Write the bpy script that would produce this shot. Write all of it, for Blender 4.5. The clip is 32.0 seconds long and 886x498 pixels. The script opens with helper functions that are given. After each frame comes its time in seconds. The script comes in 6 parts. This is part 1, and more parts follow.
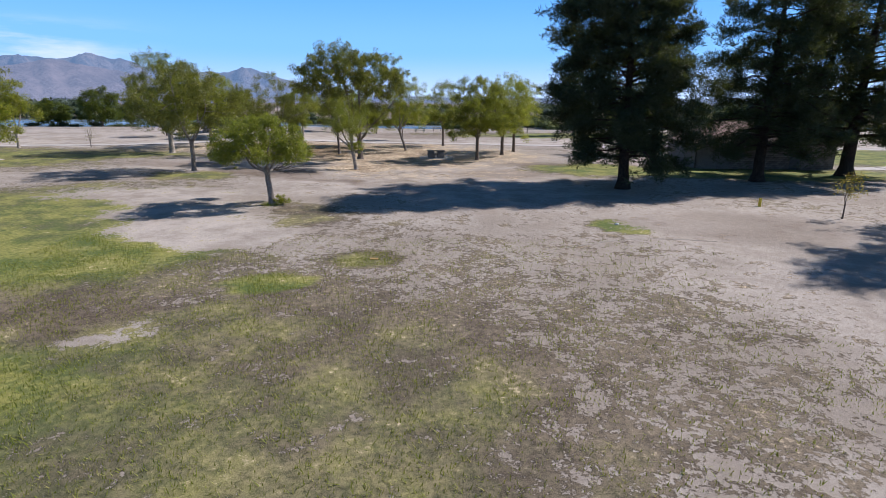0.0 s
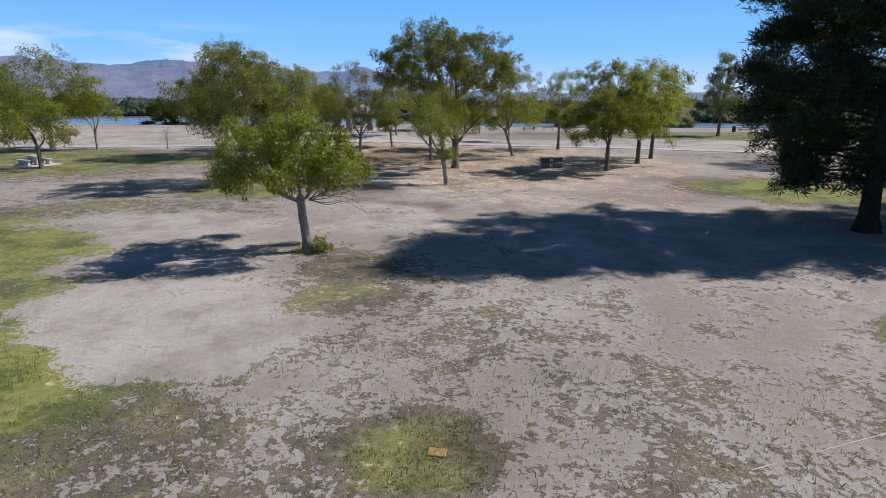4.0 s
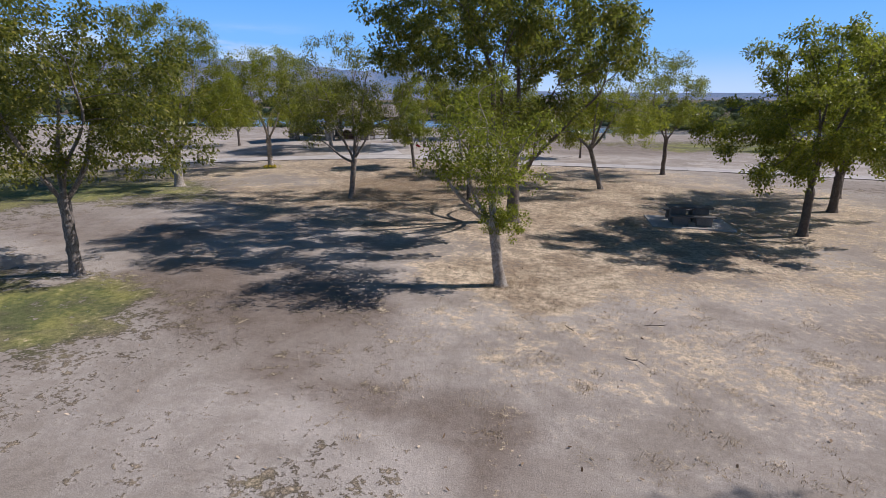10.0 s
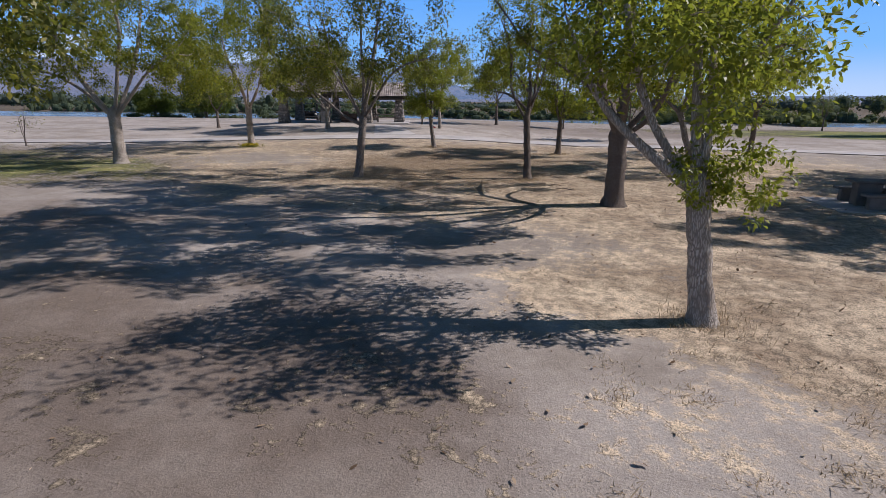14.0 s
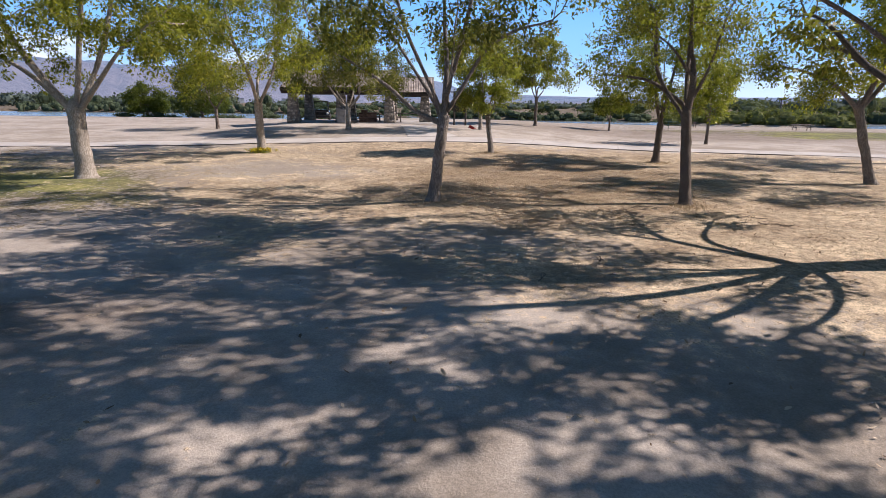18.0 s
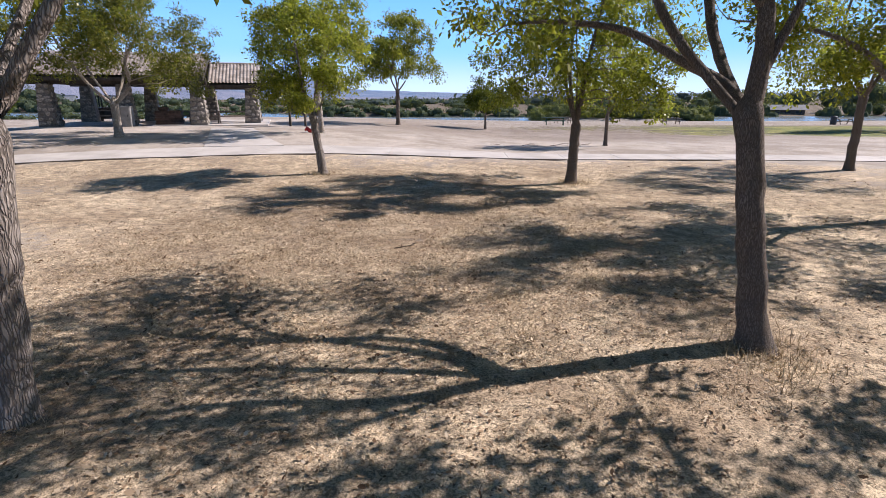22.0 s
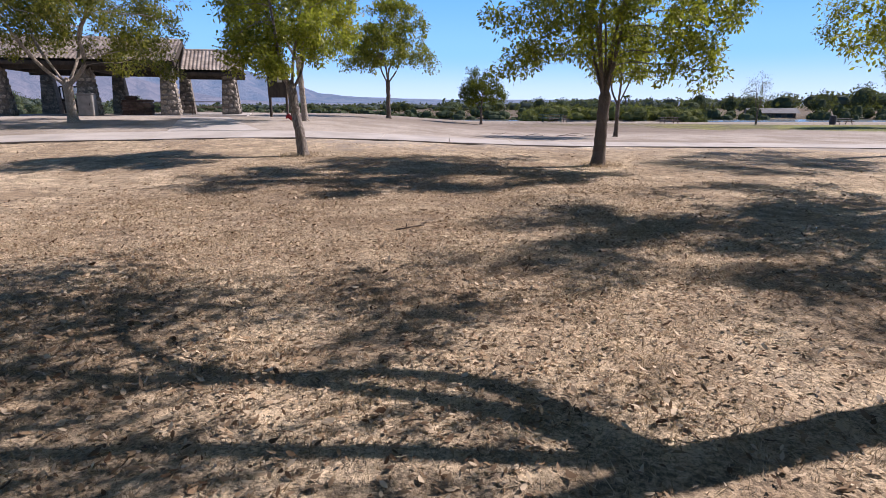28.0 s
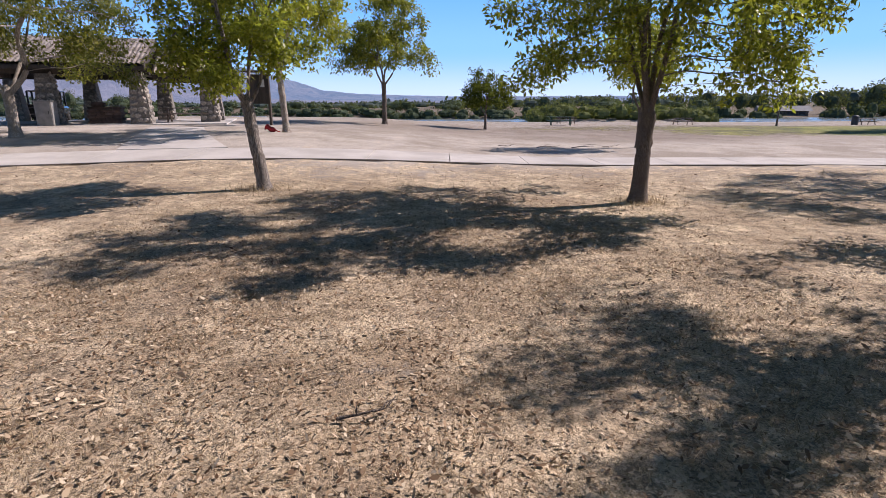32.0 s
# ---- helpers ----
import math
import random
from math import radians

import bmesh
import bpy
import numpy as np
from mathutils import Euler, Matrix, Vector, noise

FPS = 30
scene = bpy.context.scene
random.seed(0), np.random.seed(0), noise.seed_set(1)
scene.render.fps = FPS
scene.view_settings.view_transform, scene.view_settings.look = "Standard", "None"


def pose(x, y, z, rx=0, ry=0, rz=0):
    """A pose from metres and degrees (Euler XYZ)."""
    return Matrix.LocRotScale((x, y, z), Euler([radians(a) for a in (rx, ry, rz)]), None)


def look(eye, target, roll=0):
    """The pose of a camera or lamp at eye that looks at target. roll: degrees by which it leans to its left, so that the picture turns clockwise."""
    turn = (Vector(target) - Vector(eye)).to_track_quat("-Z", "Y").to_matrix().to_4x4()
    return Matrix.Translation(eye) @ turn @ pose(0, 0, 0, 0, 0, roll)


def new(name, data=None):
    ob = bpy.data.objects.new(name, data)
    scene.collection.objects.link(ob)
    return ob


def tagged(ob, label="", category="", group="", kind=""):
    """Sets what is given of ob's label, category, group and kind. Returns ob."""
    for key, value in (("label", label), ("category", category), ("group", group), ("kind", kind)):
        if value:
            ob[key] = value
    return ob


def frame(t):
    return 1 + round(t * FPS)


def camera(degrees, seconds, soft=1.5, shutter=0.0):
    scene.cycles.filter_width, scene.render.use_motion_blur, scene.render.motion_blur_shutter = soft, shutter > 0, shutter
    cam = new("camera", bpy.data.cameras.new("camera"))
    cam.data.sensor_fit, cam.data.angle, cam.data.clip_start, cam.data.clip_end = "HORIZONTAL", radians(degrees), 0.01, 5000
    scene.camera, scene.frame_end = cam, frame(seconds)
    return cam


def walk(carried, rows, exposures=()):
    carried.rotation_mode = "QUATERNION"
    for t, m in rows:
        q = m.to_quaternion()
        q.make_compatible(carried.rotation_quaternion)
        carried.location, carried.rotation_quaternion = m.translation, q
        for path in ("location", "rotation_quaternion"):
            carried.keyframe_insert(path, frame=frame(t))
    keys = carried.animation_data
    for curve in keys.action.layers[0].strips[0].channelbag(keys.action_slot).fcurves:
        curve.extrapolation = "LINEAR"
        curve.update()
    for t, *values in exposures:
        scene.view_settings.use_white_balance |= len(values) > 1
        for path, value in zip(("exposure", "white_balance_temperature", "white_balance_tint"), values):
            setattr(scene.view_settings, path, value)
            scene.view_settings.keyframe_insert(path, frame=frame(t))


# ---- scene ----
cam = camera(79.0, 32.0, 0.8)
PATH = [
    (0, (0.278, 0.009, 5.557), (0.287, 1.938, 5.03), 0.3),
    (0.5, (0.386, 1.107, 5.516), (0.213, 3.028, 4.988), 0.2),
    (1, (0.351, 2.272, 5.478), (0.105, 4.185, 4.95), 0.1),
    (1.5, (0.294, 3.637, 5.462), (0.016, 5.545, 4.931), -0.0),
    (2, (0.127, 5.191, 5.42), (-0.159, 7.097, 4.888), -0.1),
    (2.5, (-0.07, 6.875, 5.382), (-0.359, 8.781, 4.847), -0.2),
    (3, (-0.349, 8.714, 5.313), (-0.69, 10.612, 4.781), -0.1),
    (3.5, (-0.595, 10.621, 5.331), (-0.938, 12.517, 4.793), -0.2),
    (5.5, (-1.262, 17.818, 5.457), (-1.738, 19.685, 4.922), 0.0),
    (6, (-1.694, 19.743, 5.393), (-2.185, 21.607, 4.858), 0.0),
    (6.5, (-2.126, 21.582, 5.355), (-2.62, 23.444, 4.819), 0.0),
    (7, (-2.57, 23.378, 5.333), (-3.067, 25.24, 4.797), -0.0),
    (7.5, (-3.002, 25.108, 5.317), (-3.501, 26.969, 4.78), 0.0),
    (8, (-3.396, 26.626, 5.382), (-3.899, 28.484, 4.839), 0.1),
    (8.5, (-3.807, 28.258, 5.366), (-4.31, 30.117, 4.825), -0.0),
    (9, (-4.177, 29.748, 5.341), (-4.68, 31.607, 4.8), -0.0),
    (9.5, (-4.54, 31.207, 5.342), (-5.043, 33.065, 4.801), -0.0),
    (10, (-4.887, 32.607, 5.298), (-5.391, 34.465, 4.757), 0.0),
    (10.5, (-5.207, 33.93, 5.088), (-5.71, 35.789, 4.547), 0.0),
    (11, (-5.526, 35.197, 4.649), (-6.029, 37.056, 4.109), 0.0),
    (11.5, (-5.858, 36.388, 4.147), (-6.36, 38.248, 3.608), 0.0),
    (12, (-6.221, 37.553, 3.648), (-6.723, 39.413, 3.11), -0.0),
    (12.5, (-6.598, 38.638, 3.222), (-7.097, 40.499, 2.684), -0.0),
    (13, (-7.107, 39.574, 2.949), (-7.604, 41.436, 2.414), -0.0),
    (13.5, (-7.941, 40.205, 2.761), (-8.437, 42.069, 2.232), 0.0),
    (14, (-9.081, 40.382, 2.758), (-9.568, 42.247, 2.227), 0.1),
    (14.5, (-10.242, 40.713, 2.699), (-10.73, 42.579, 2.169), 0.1),
    (15, (-11.181, 41.101, 2.74), (-11.665, 42.966, 2.204), -0.1),
    (15.5, (-11.908, 41.676, 2.689), (-12.391, 43.542, 2.155), -0.0),
    (17.5, (-13.682, 45.246, 2.485), (-14.158, 47.115, 1.956), 0.1),
    (18, (-13.967, 46.43, 2.399), (-14.44, 48.301, 1.872), 0.2),
    (18.5, (-14.152, 47.666, 2.376), (-14.589, 49.544, 1.846), 0.1),
    (19, (-14.356, 48.909, 2.36), (-14.714, 50.803, 1.827), 0.1),
    (19.5, (-14.44, 50.343, 2.309), (-14.699, 52.253, 1.775), 0.1),
    (20, (-14.516, 51.641, 2.304), (-14.665, 53.561, 1.764), 0.1),
    (20.5, (-14.569, 52.913, 2.318), (-14.671, 54.835, 1.775), 0.1),
    (21, (-14.556, 54.178, 2.244), (-14.612, 56.104, 1.707), 0.1),
    (21.5, (-14.396, 55.417, 2.211), (-14.441, 57.344, 1.675), 0.0),
    (22, (-14.299, 56.499, 2.249), (-14.327, 58.424, 1.709), -0.1),
    (22.5, (-14.045, 57.533, 2.197), (-14.072, 59.459, 1.659), -0.1),
    (23, (-13.852, 58.028, 2.124), (-13.87, 59.954, 1.589), -0.1),
    (23.5, (-13.769, 58.173, 2.123), (-13.771, 60.099, 1.585), -0.0),
    (24, (-14.034, 58.299, 2.085), (-14.03, 60.225, 1.548), -0.1),
    (24.5, (-14.527, 58.456, 2.068), (-14.521, 60.382, 1.531), -0.1),
    (25, (-14.893, 58.55, 2.051), (-14.887, 60.477, 1.515), -0.1),
    (25.5, (-14.991, 58.546, 1.92), (-14.987, 60.474, 1.387), -0.1),
    (27.5, (-14.853, 58.578, 1.333), (-14.838, 60.509, 0.812), 0.0),
    (28, (-14.734, 58.984, 1.25), (-14.719, 60.916, 0.733), -0.0),
    (28.5, (-14.565, 59.518, 1.203), (-14.553, 61.451, 0.688), -0.0),
    (29, (-14.588, 60.03, 1.17), (-14.577, 61.963, 0.654), -0.1),
    (29.5, (-14.607, 60.59, 1.161), (-14.597, 62.523, 0.645), -0.1),
    (30, (-14.644, 61.1, 1.164), (-14.638, 63.032, 0.647), -0.1),
    (30.5, (-14.674, 61.615, 1.165), (-14.669, 63.546, 0.645), -0.1),
    (31, (-14.683, 62.015, 1.158), (-14.68, 63.946, 0.638), -0.1),
    (31.5, (-14.626, 62.149, 1.33), (-14.624, 64.08, 0.809), -0.1),
    (32, (-14.582, 62.185, 1.717), (-14.579, 64.114, 1.189), -0.2),
]
walk(cam, [(t, look(eye, target, roll)) for t, eye, target, roll in PATH], [(0, 0.22, 6500, 16), (3, 0.15, 6500, 16), (5.5, -0.05, 6350, 15), (7.5, 0.22, 6600, 17), (9.5, -0.02, 6520, 17), (13.5, -0.12, 6480, 18), (18, 0.44, 7150, 20), (20, 0.62, 6950, 19), (21, 0.58, 6850, 19), (25, 0.42, 6900, 22), (32, 0.34, 6950, 23)])

SUN_TURN, SUN_HEIGHT = 25.0, 40.0
world = bpy.data.worlds.new("sky")
scene.world = world
world.use_nodes = True


def node(tree, kind, values=(), **links):
    """A node with its inputs set: values by index or name, links from other sockets by name."""
    made = tree.nodes.new("ShaderNode" + kind)
    for key, value in dict(values).items():
        made.inputs[key].default_value = value
    for key, socket in links.items():
        tree.links.new(socket, made.inputs[key.replace("_", " ")])
    return made


def wire(tree, a, b):
    tree.links.new(a, b)


def math_node(tree, op, a, b=None, clamp=False):
    made = tree.nodes.new("ShaderNodeMath")
    made.operation, made.use_clamp = op, clamp
    for n, v in enumerate((a, b)):
        if v is None:
            continue
        if isinstance(v, (int, float)):
            made.inputs[n].default_value = v
        else:
            tree.links.new(v, made.inputs[n])
    return made.outputs[0]


def span(tree, value, lo, hi, a=0.0, b=1.0):
    """value from lo to hi, eased, onto a to b."""
    made = tree.nodes.new("ShaderNodeMapRange")
    made.interpolation_type = "SMOOTHSTEP"
    tree.links.new(value, made.inputs["Value"])
    for key, v in (("From Min", lo), ("From Max", hi), ("To Min", a), ("To Max", b)):
        made.inputs[key].default_value = v
    return made.outputs["Result"]


def mix(tree, fac, a, b):
    made = tree.nodes.new("ShaderNodeMix")
    made.data_type = "RGBA"
    for key, v in ((0, fac), (6, a), (7, b)):
        if isinstance(v, (int, float)):
            made.inputs[key].default_value = v
        elif isinstance(v, tuple):
            made.inputs[key].default_value = (*v, 1.0) if len(v) == 3 else v
        else:
            tree.links.new(v, made.inputs[key])
    return made.outputs[2]


def noise_tex(tree, vector, scale, detail=4.0, rough=0.55):
    made = node(tree, "TexNoise", {"Scale": scale, "Detail": detail, "Roughness": rough}, Vector=vector)
    return made.outputs["Fac"]


# sky: clear blue with thin cirrus low over the mountains
wt = world.node_tree
wt.nodes.clear()
sky = wt.nodes.new("ShaderNodeTexSky")
sky.sky_type, sky.sun_disc = "NISHITA", False
sky.sun_elevation, sky.sun_rotation = radians(SUN_HEIGHT), radians(90.0 - SUN_TURN)
sky.air_density, sky.dust_density, sky.ozone_density = 1.0, 0.1, 1.6
where = wt.nodes.new("ShaderNodeTexCoord")
stretch = node(wt, "Mapping", {"Scale": (2.2, 2.2, 13.0), "Rotation": (0.0, 0.12, 0.3)}, Vector=where.outputs["Generated"])
streaks = noise_tex(wt, stretch.outputs[0], 1.3, 6.0, 0.6)
split = node(wt, "SeparateXYZ", Vector=where.outputs["Generated"])
rise = split.outputs["Z"]
low = math_node(wt, "MULTIPLY", span(wt, rise, 0.125, 0.085), span(wt, rise, 0.02, 0.05))
west = span(wt, split.outputs["X"], -0.4, -0.6)
cloud = math_node(wt, "MULTIPLY", math_node(wt, "MULTIPLY", span(wt, streaks, 0.42, 0.68, 0.0, 0.8), low), west)
deep = node(wt, "HueSaturation", {"Hue": 0.5, "Saturation": 1.32, "Value": 0.9}, Color=sky.outputs[0])
clear = mix(wt, span(wt, rise, 0.19, 0.08), (2.3, 7.6, 17.8), (3.7, 9.4, 18.2))
pale = mix(wt, span(wt, rise, 0.09, 0.0, 0.0, 0.95), clear, (9.2, 12.8, 18.0))
hazy = mix(wt, span(wt, rise, 0.3, 0.19), deep.outputs[0], pale)
both = mix(wt, cloud, hazy, (14.0, 15.2, 17.0))
back = node(wt, "Background", {"Strength": 0.058}, Color=both)
wire(wt, back.outputs[0], node(wt, "OutputWorld").inputs[0])

sun = new("sun", bpy.data.lights.new("sun", "SUN"))
sun.data.energy, sun.data.angle, sun.data.color = 4.6, radians(0.53), (1.0, 0.975, 0.94)
to_sun = Vector((math.cos(radians(SUN_TURN)) * math.cos(radians(SUN_HEIGHT)), math.sin(radians(SUN_TURN)) * math.cos(radians(SUN_HEIGHT)), math.sin(radians(SUN_HEIGHT))))
sun.matrix_world = look(to_sun * 200, (0, 0, 0))

# ---- materials ----


def material(name):
    made = bpy.data.materials.new(name)
    made.use_nodes = True
    t = made.node_tree
    return made, t, t.nodes["Principled BSDF"]


def surface(name, dark, light, scale=3.0, rough=0.8, bump=0.3, fine=40.0, stretch=(1, 1, 1), metal=0.0, vary=0.15, depth=0.02):
    """A mottled solid: two colours by a coarse and a fine noise, with relief, and a shift from object to object."""
    made, t, bsdf = material(name)
    co = t.nodes.new("ShaderNodeTexCoord")
    at = node(t, "Mapping", {"Scale": stretch}, Vector=co.outputs["Object"]).outputs[0]
    coarse, grain = noise_tex(t, at, scale, 5.0), noise_tex(t, at, fine, 3.0, 0.7)
    blend = math_node(t, "ADD", math_node(t, "MULTIPLY", coarse, 0.65), math_node(t, "MULTIPLY", grain, 0.35))
    colour = mix(t, span(t, blend, 0.36, 0.64), dark, light)
    shift = t.nodes.new("ShaderNodeObjectInfo")
    hsv = node(t, "HueSaturation", {"Hue": 0.5, "Saturation": 1.0}, Color=colour)
    wire(t, span(t, shift.outputs["Random"], 0.0, 1.0, 1.0 - vary, 1.0 + vary), hsv.inputs["Value"])
    wire(t, hsv.outputs[0], bsdf.inputs["Base Color"])
    bsdf.inputs["Roughness"].default_value, bsdf.inputs["Metallic"].default_value = rough, metal
    relief = node(t, "Bump", {"Strength": bump, "Distance": depth}, Height=blend)
    wire(t, relief.outputs[0], bsdf.inputs["Normal"])
    return made


def leafy(name, shades, see_through=0.45, rough=0.45, gloss=0.16, tint=0.55):
    """Leaves: three shades picked leaf by leaf, lit from behind as well as from the front."""
    made, t, bsdf = material(name)
    pick = t.nodes.new("ShaderNodeNewGeometry").outputs["Random Per Island"]
    colour = mix(t, span(t, pick, 0.5, 1.0), mix(t, span(t, pick, 0.0, 0.5), shades[0], shades[1]), shades[2])
    wire(t, colour, bsdf.inputs["Base Color"])
    bsdf.inputs["Roughness"].default_value, bsdf.inputs["Specular IOR Level"].default_value = rough, gloss
    glow = node(t, "BsdfTranslucent", Color=mix(t, tint, colour, (0.47, 0.55, 0.05)))
    blend = node(t, "MixShader", {0: see_through})
    wire(t, bsdf.outputs[0], blend.inputs[1])
    wire(t, glow.outputs[0], blend.inputs[2])
    wire(t, blend.outputs[0], t.nodes["Material Output"].inputs["Surface"])
    return made


LEAF_GREEN = leafy("camphor_leaf", ((0.054, 0.07, 0.015), (0.128, 0.144, 0.024), (0.34, 0.31, 0.045)), 0.46, 0.42, 0.35, 0.5)
LEAF_YELLOW = leafy("yellowing_leaf", ((0.07, 0.09, 0.016), (0.18, 0.195, 0.026), (0.4, 0.37, 0.045)), 0.52, 0.42, 0.35, 0.5)
LEAF_FRESH = leafy("fresh_leaf", ((0.07, 0.092, 0.017), (0.155, 0.185, 0.028), (0.36, 0.36, 0.05)), 0.5, 0.4, 0.4, 0.46)
LEAF_OLIVE = leafy("olive_leaf", ((0.045, 0.058, 0.019), (0.105, 0.115, 0.03), (0.27, 0.235, 0.046)), 0.42, 0.4, 0.35, 0.42)
LEAF_DARK = leafy("dark_leaf", ((0.035, 0.055, 0.018), (0.055, 0.08, 0.022), (0.09, 0.11, 0.03)), 0.3, 0.8, 0.1)
LEAF_GREY = leafy("gum_leaf", ((0.09, 0.105, 0.07), (0.14, 0.155, 0.1), (0.22, 0.22, 0.14)), 0.35)
NEEDLE = leafy("pine_needle", ((0.014, 0.026, 0.018), (0.026, 0.042, 0.027), (0.055, 0.072, 0.045)), 0.12, 0.6)
# lakeside growth far off: leaf green lightened and greyed to carry haze
FAR_DARK = leafy("hazed_tree_leaf", ((0.045, 0.064, 0.046), (0.068, 0.092, 0.06), (0.105, 0.13, 0.078)), 0.15, 0.9, 0.05)
WILLOW = leafy("willow_leaf", ((0.09, 0.11, 0.05), (0.135, 0.155, 0.07), (0.2, 0.21, 0.1)), 0.25, 0.9, 0.05)
# distant woods: haze is painted into the leaf colour, paler and bluer
WOODS = leafy("haze_tinted_foliage", ((0.06, 0.082, 0.078), (0.082, 0.108, 0.097), (0.11, 0.138, 0.115)), 0.15, 0.9, 0.05)
LITTER = leafy("fallen_leaf", ((0.11, 0.065, 0.04), (0.36, 0.25, 0.16), (0.68, 0.56, 0.42)), 0.1, 0.7, tint=0.0)
STRAW = leafy("dry_grass_blade", ((0.24, 0.17, 0.1), (0.46, 0.36, 0.235), (0.64, 0.53, 0.39)), 0.25, 0.7, tint=0.0)
BLADE = leafy("green_grass_blade", ((0.13, 0.15, 0.03), (0.2, 0.225, 0.045), (0.34, 0.3, 0.12)), 0.4, 0.7)
SAPLING_LEAF = leafy("orange_leaf", ((0.25, 0.13, 0.03), (0.38, 0.22, 0.04), (0.3, 0.27, 0.05)), 0.35)
FLOWER = leafy("yellow_flower", ((0.45, 0.3, 0.03), (0.6, 0.43, 0.04), (0.3, 0.3, 0.04)), 0.3)



def bark(name, furrow, dark, light, size=22.0, tall=0.22, depth=0.05):
    """Bark: upright plates between dark furrows, blotched and rough."""
    made, t, bsdf = material(name)
    co = t.nodes.new("ShaderNodeTexCoord").outputs["Object"]
    warp = node(t, "TexNoise", {"Scale": 6.0, "Detail": 3.0}, Vector=co)
    moved = node(t, "VectorMath", Vector=co)
    moved.operation = "MULTIPLY_ADD"
    wire(t, warp.outputs["Color"], moved.inputs[0])
    moved.inputs[1].default_value = (0.06, 0.06, 0.1)
    wire(t, co, moved.inputs[2])
    at = node(t, "Mapping", {"Scale": (1.0, 1.0, tall)}, Vector=moved.outputs[0]).outputs[0]
    cells = t.nodes.new("ShaderNodeTexVoronoi")
    cells.feature = "DISTANCE_TO_EDGE"
    cells.inputs["Scale"].default_value = size
    wire(t, at, cells.inputs["Vector"])
    plate = span(t, cells.outputs["Distance"], 0.02, 0.22)
    blotch, grain = noise_tex(t, co, 3.0, 5.0), noise_tex(t, at, 60.0, 4.0, 0.7)
    tone = math_node(t, "ADD", math_node(t, "MULTIPLY", blotch, 0.6), math_node(t, "MULTIPLY", grain, 0.4))
    wire(t, mix(t, plate, furrow, mix(t, span(t, tone, 0.36, 0.62), dark, light)), bsdf.inputs["Base Color"])
    bsdf.inputs["Roughness"].default_value, bsdf.inputs["Specular IOR Level"].default_value = 0.92, 0.2
    lift = math_node(t, "ADD", math_node(t, "MULTIPLY", plate, 0.7), math_node(t, "MULTIPLY", grain, 0.4))
    wire(t, node(t, "Bump", {"Strength": 0.9, "Distance": depth}, Height=lift).outputs[0], bsdf.inputs["Normal"])
    return made


BARK = bark("grey_brown_bark", (0.125, 0.1, 0.085), (0.18, 0.148, 0.127), (0.29, 0.243, 0.21), 80.0, 0.14, 0.018)
BARK_MID = bark("grey_bark", (0.17, 0.145, 0.13), (0.25, 0.215, 0.192), (0.43, 0.38, 0.345), 46.0, 0.09, 0.02)
BARK_PALE = bark("pale_bark", (0.26, 0.22, 0.185), (0.33, 0.285, 0.245), (0.58, 0.515, 0.455), 40.0, 0.14, 0.015)
BARK_PINE = bark("pine_bark", (0.02, 0.015, 0.012), (0.045, 0.034, 0.026), (0.12, 0.088, 0.065), 24.0, 0.3, 0.05)
OLD_CONCRETE = surface("weathered_dark_concrete", (0.13, 0.117, 0.106), (0.22, 0.2, 0.185), 1.6, 0.9, 0.25, 30.0, vary=0.1, depth=0.008)
CONCRETE = surface("pale_concrete", (0.42, 0.385, 0.36), (0.56, 0.52, 0.49), 0.9, 0.85, 0.15, 30.0, vary=0.05, depth=0.006)
KERB = surface("dark_timber_edging", (0.13, 0.11, 0.09), (0.24, 0.205, 0.175), 4.0, 0.9, 0.4, 40.0)
STONE = surface("fieldstone", (0.14, 0.125, 0.11), (0.4, 0.36, 0.31), 4.0, 0.85, 0.6, 35.0, vary=0.4, depth=0.02)
MORTAR = surface("mortar", (0.12, 0.11, 0.1), (0.24, 0.22, 0.2), 12.0, 0.95, 0.5, 70.0)
TILE = surface("brown_clay_tile", (0.23, 0.185, 0.155), (0.52, 0.45, 0.4), 1.5, 0.75, 0.25, 25.0, vary=0.3)
TIMBER = surface("dark_timber", (0.025, 0.02, 0.016), (0.075, 0.058, 0.045), 3.0, 0.75, 0.3, 30.0, (1, 1, 0.2))
TABLE_WOOD = surface("weathered_table_board", (0.14, 0.105, 0.085), (0.3, 0.24, 0.2), 4.0, 0.8, 0.35, 40.0, (0.15, 1, 1))
TABLE_DARK = surface("dark_table_board", (0.06, 0.05, 0.045), (0.14, 0.12, 0.105), 4.0, 0.7, 0.3, 40.0, (0.15, 1, 1))
TABLE_GREEN = surface("green_table_board", (0.03, 0.075, 0.055), (0.06, 0.12, 0.09), 4.0, 0.6, 0.2, 40.0)
STEEL = surface("galvanised_steel", (0.2, 0.2, 0.2), (0.36, 0.36, 0.36), 6.0, 0.45, 0.1, 60.0, metal=0.8)
DARK_STEEL = surface("dark_painted_steel", (0.02, 0.02, 0.022), (0.05, 0.05, 0.055), 6.0, 0.5, 0.1, 60.0)
GREY_PAINT = surface("grey_painted_steel", (0.2, 0.195, 0.19), (0.31, 0.3, 0.29), 4.0, 0.5, 0.1, 50.0)
BLOCK = surface("dark_masonry_block", (0.085, 0.07, 0.06), (0.19, 0.155, 0.13), 3.0, 0.9, 0.4, 35.0, vary=0.25)
SHINGLE = surface("brown_shingle", (0.12, 0.075, 0.06), (0.25, 0.17, 0.14), 5.0, 0.85, 0.4, 40.0, vary=0.3)
CAR_PAINT = surface("black_car_paint", (0.012, 0.013, 0.015), (0.02, 0.021, 0.024), 2.0, 0.2, 0.0, 30.0, vary=0.0)
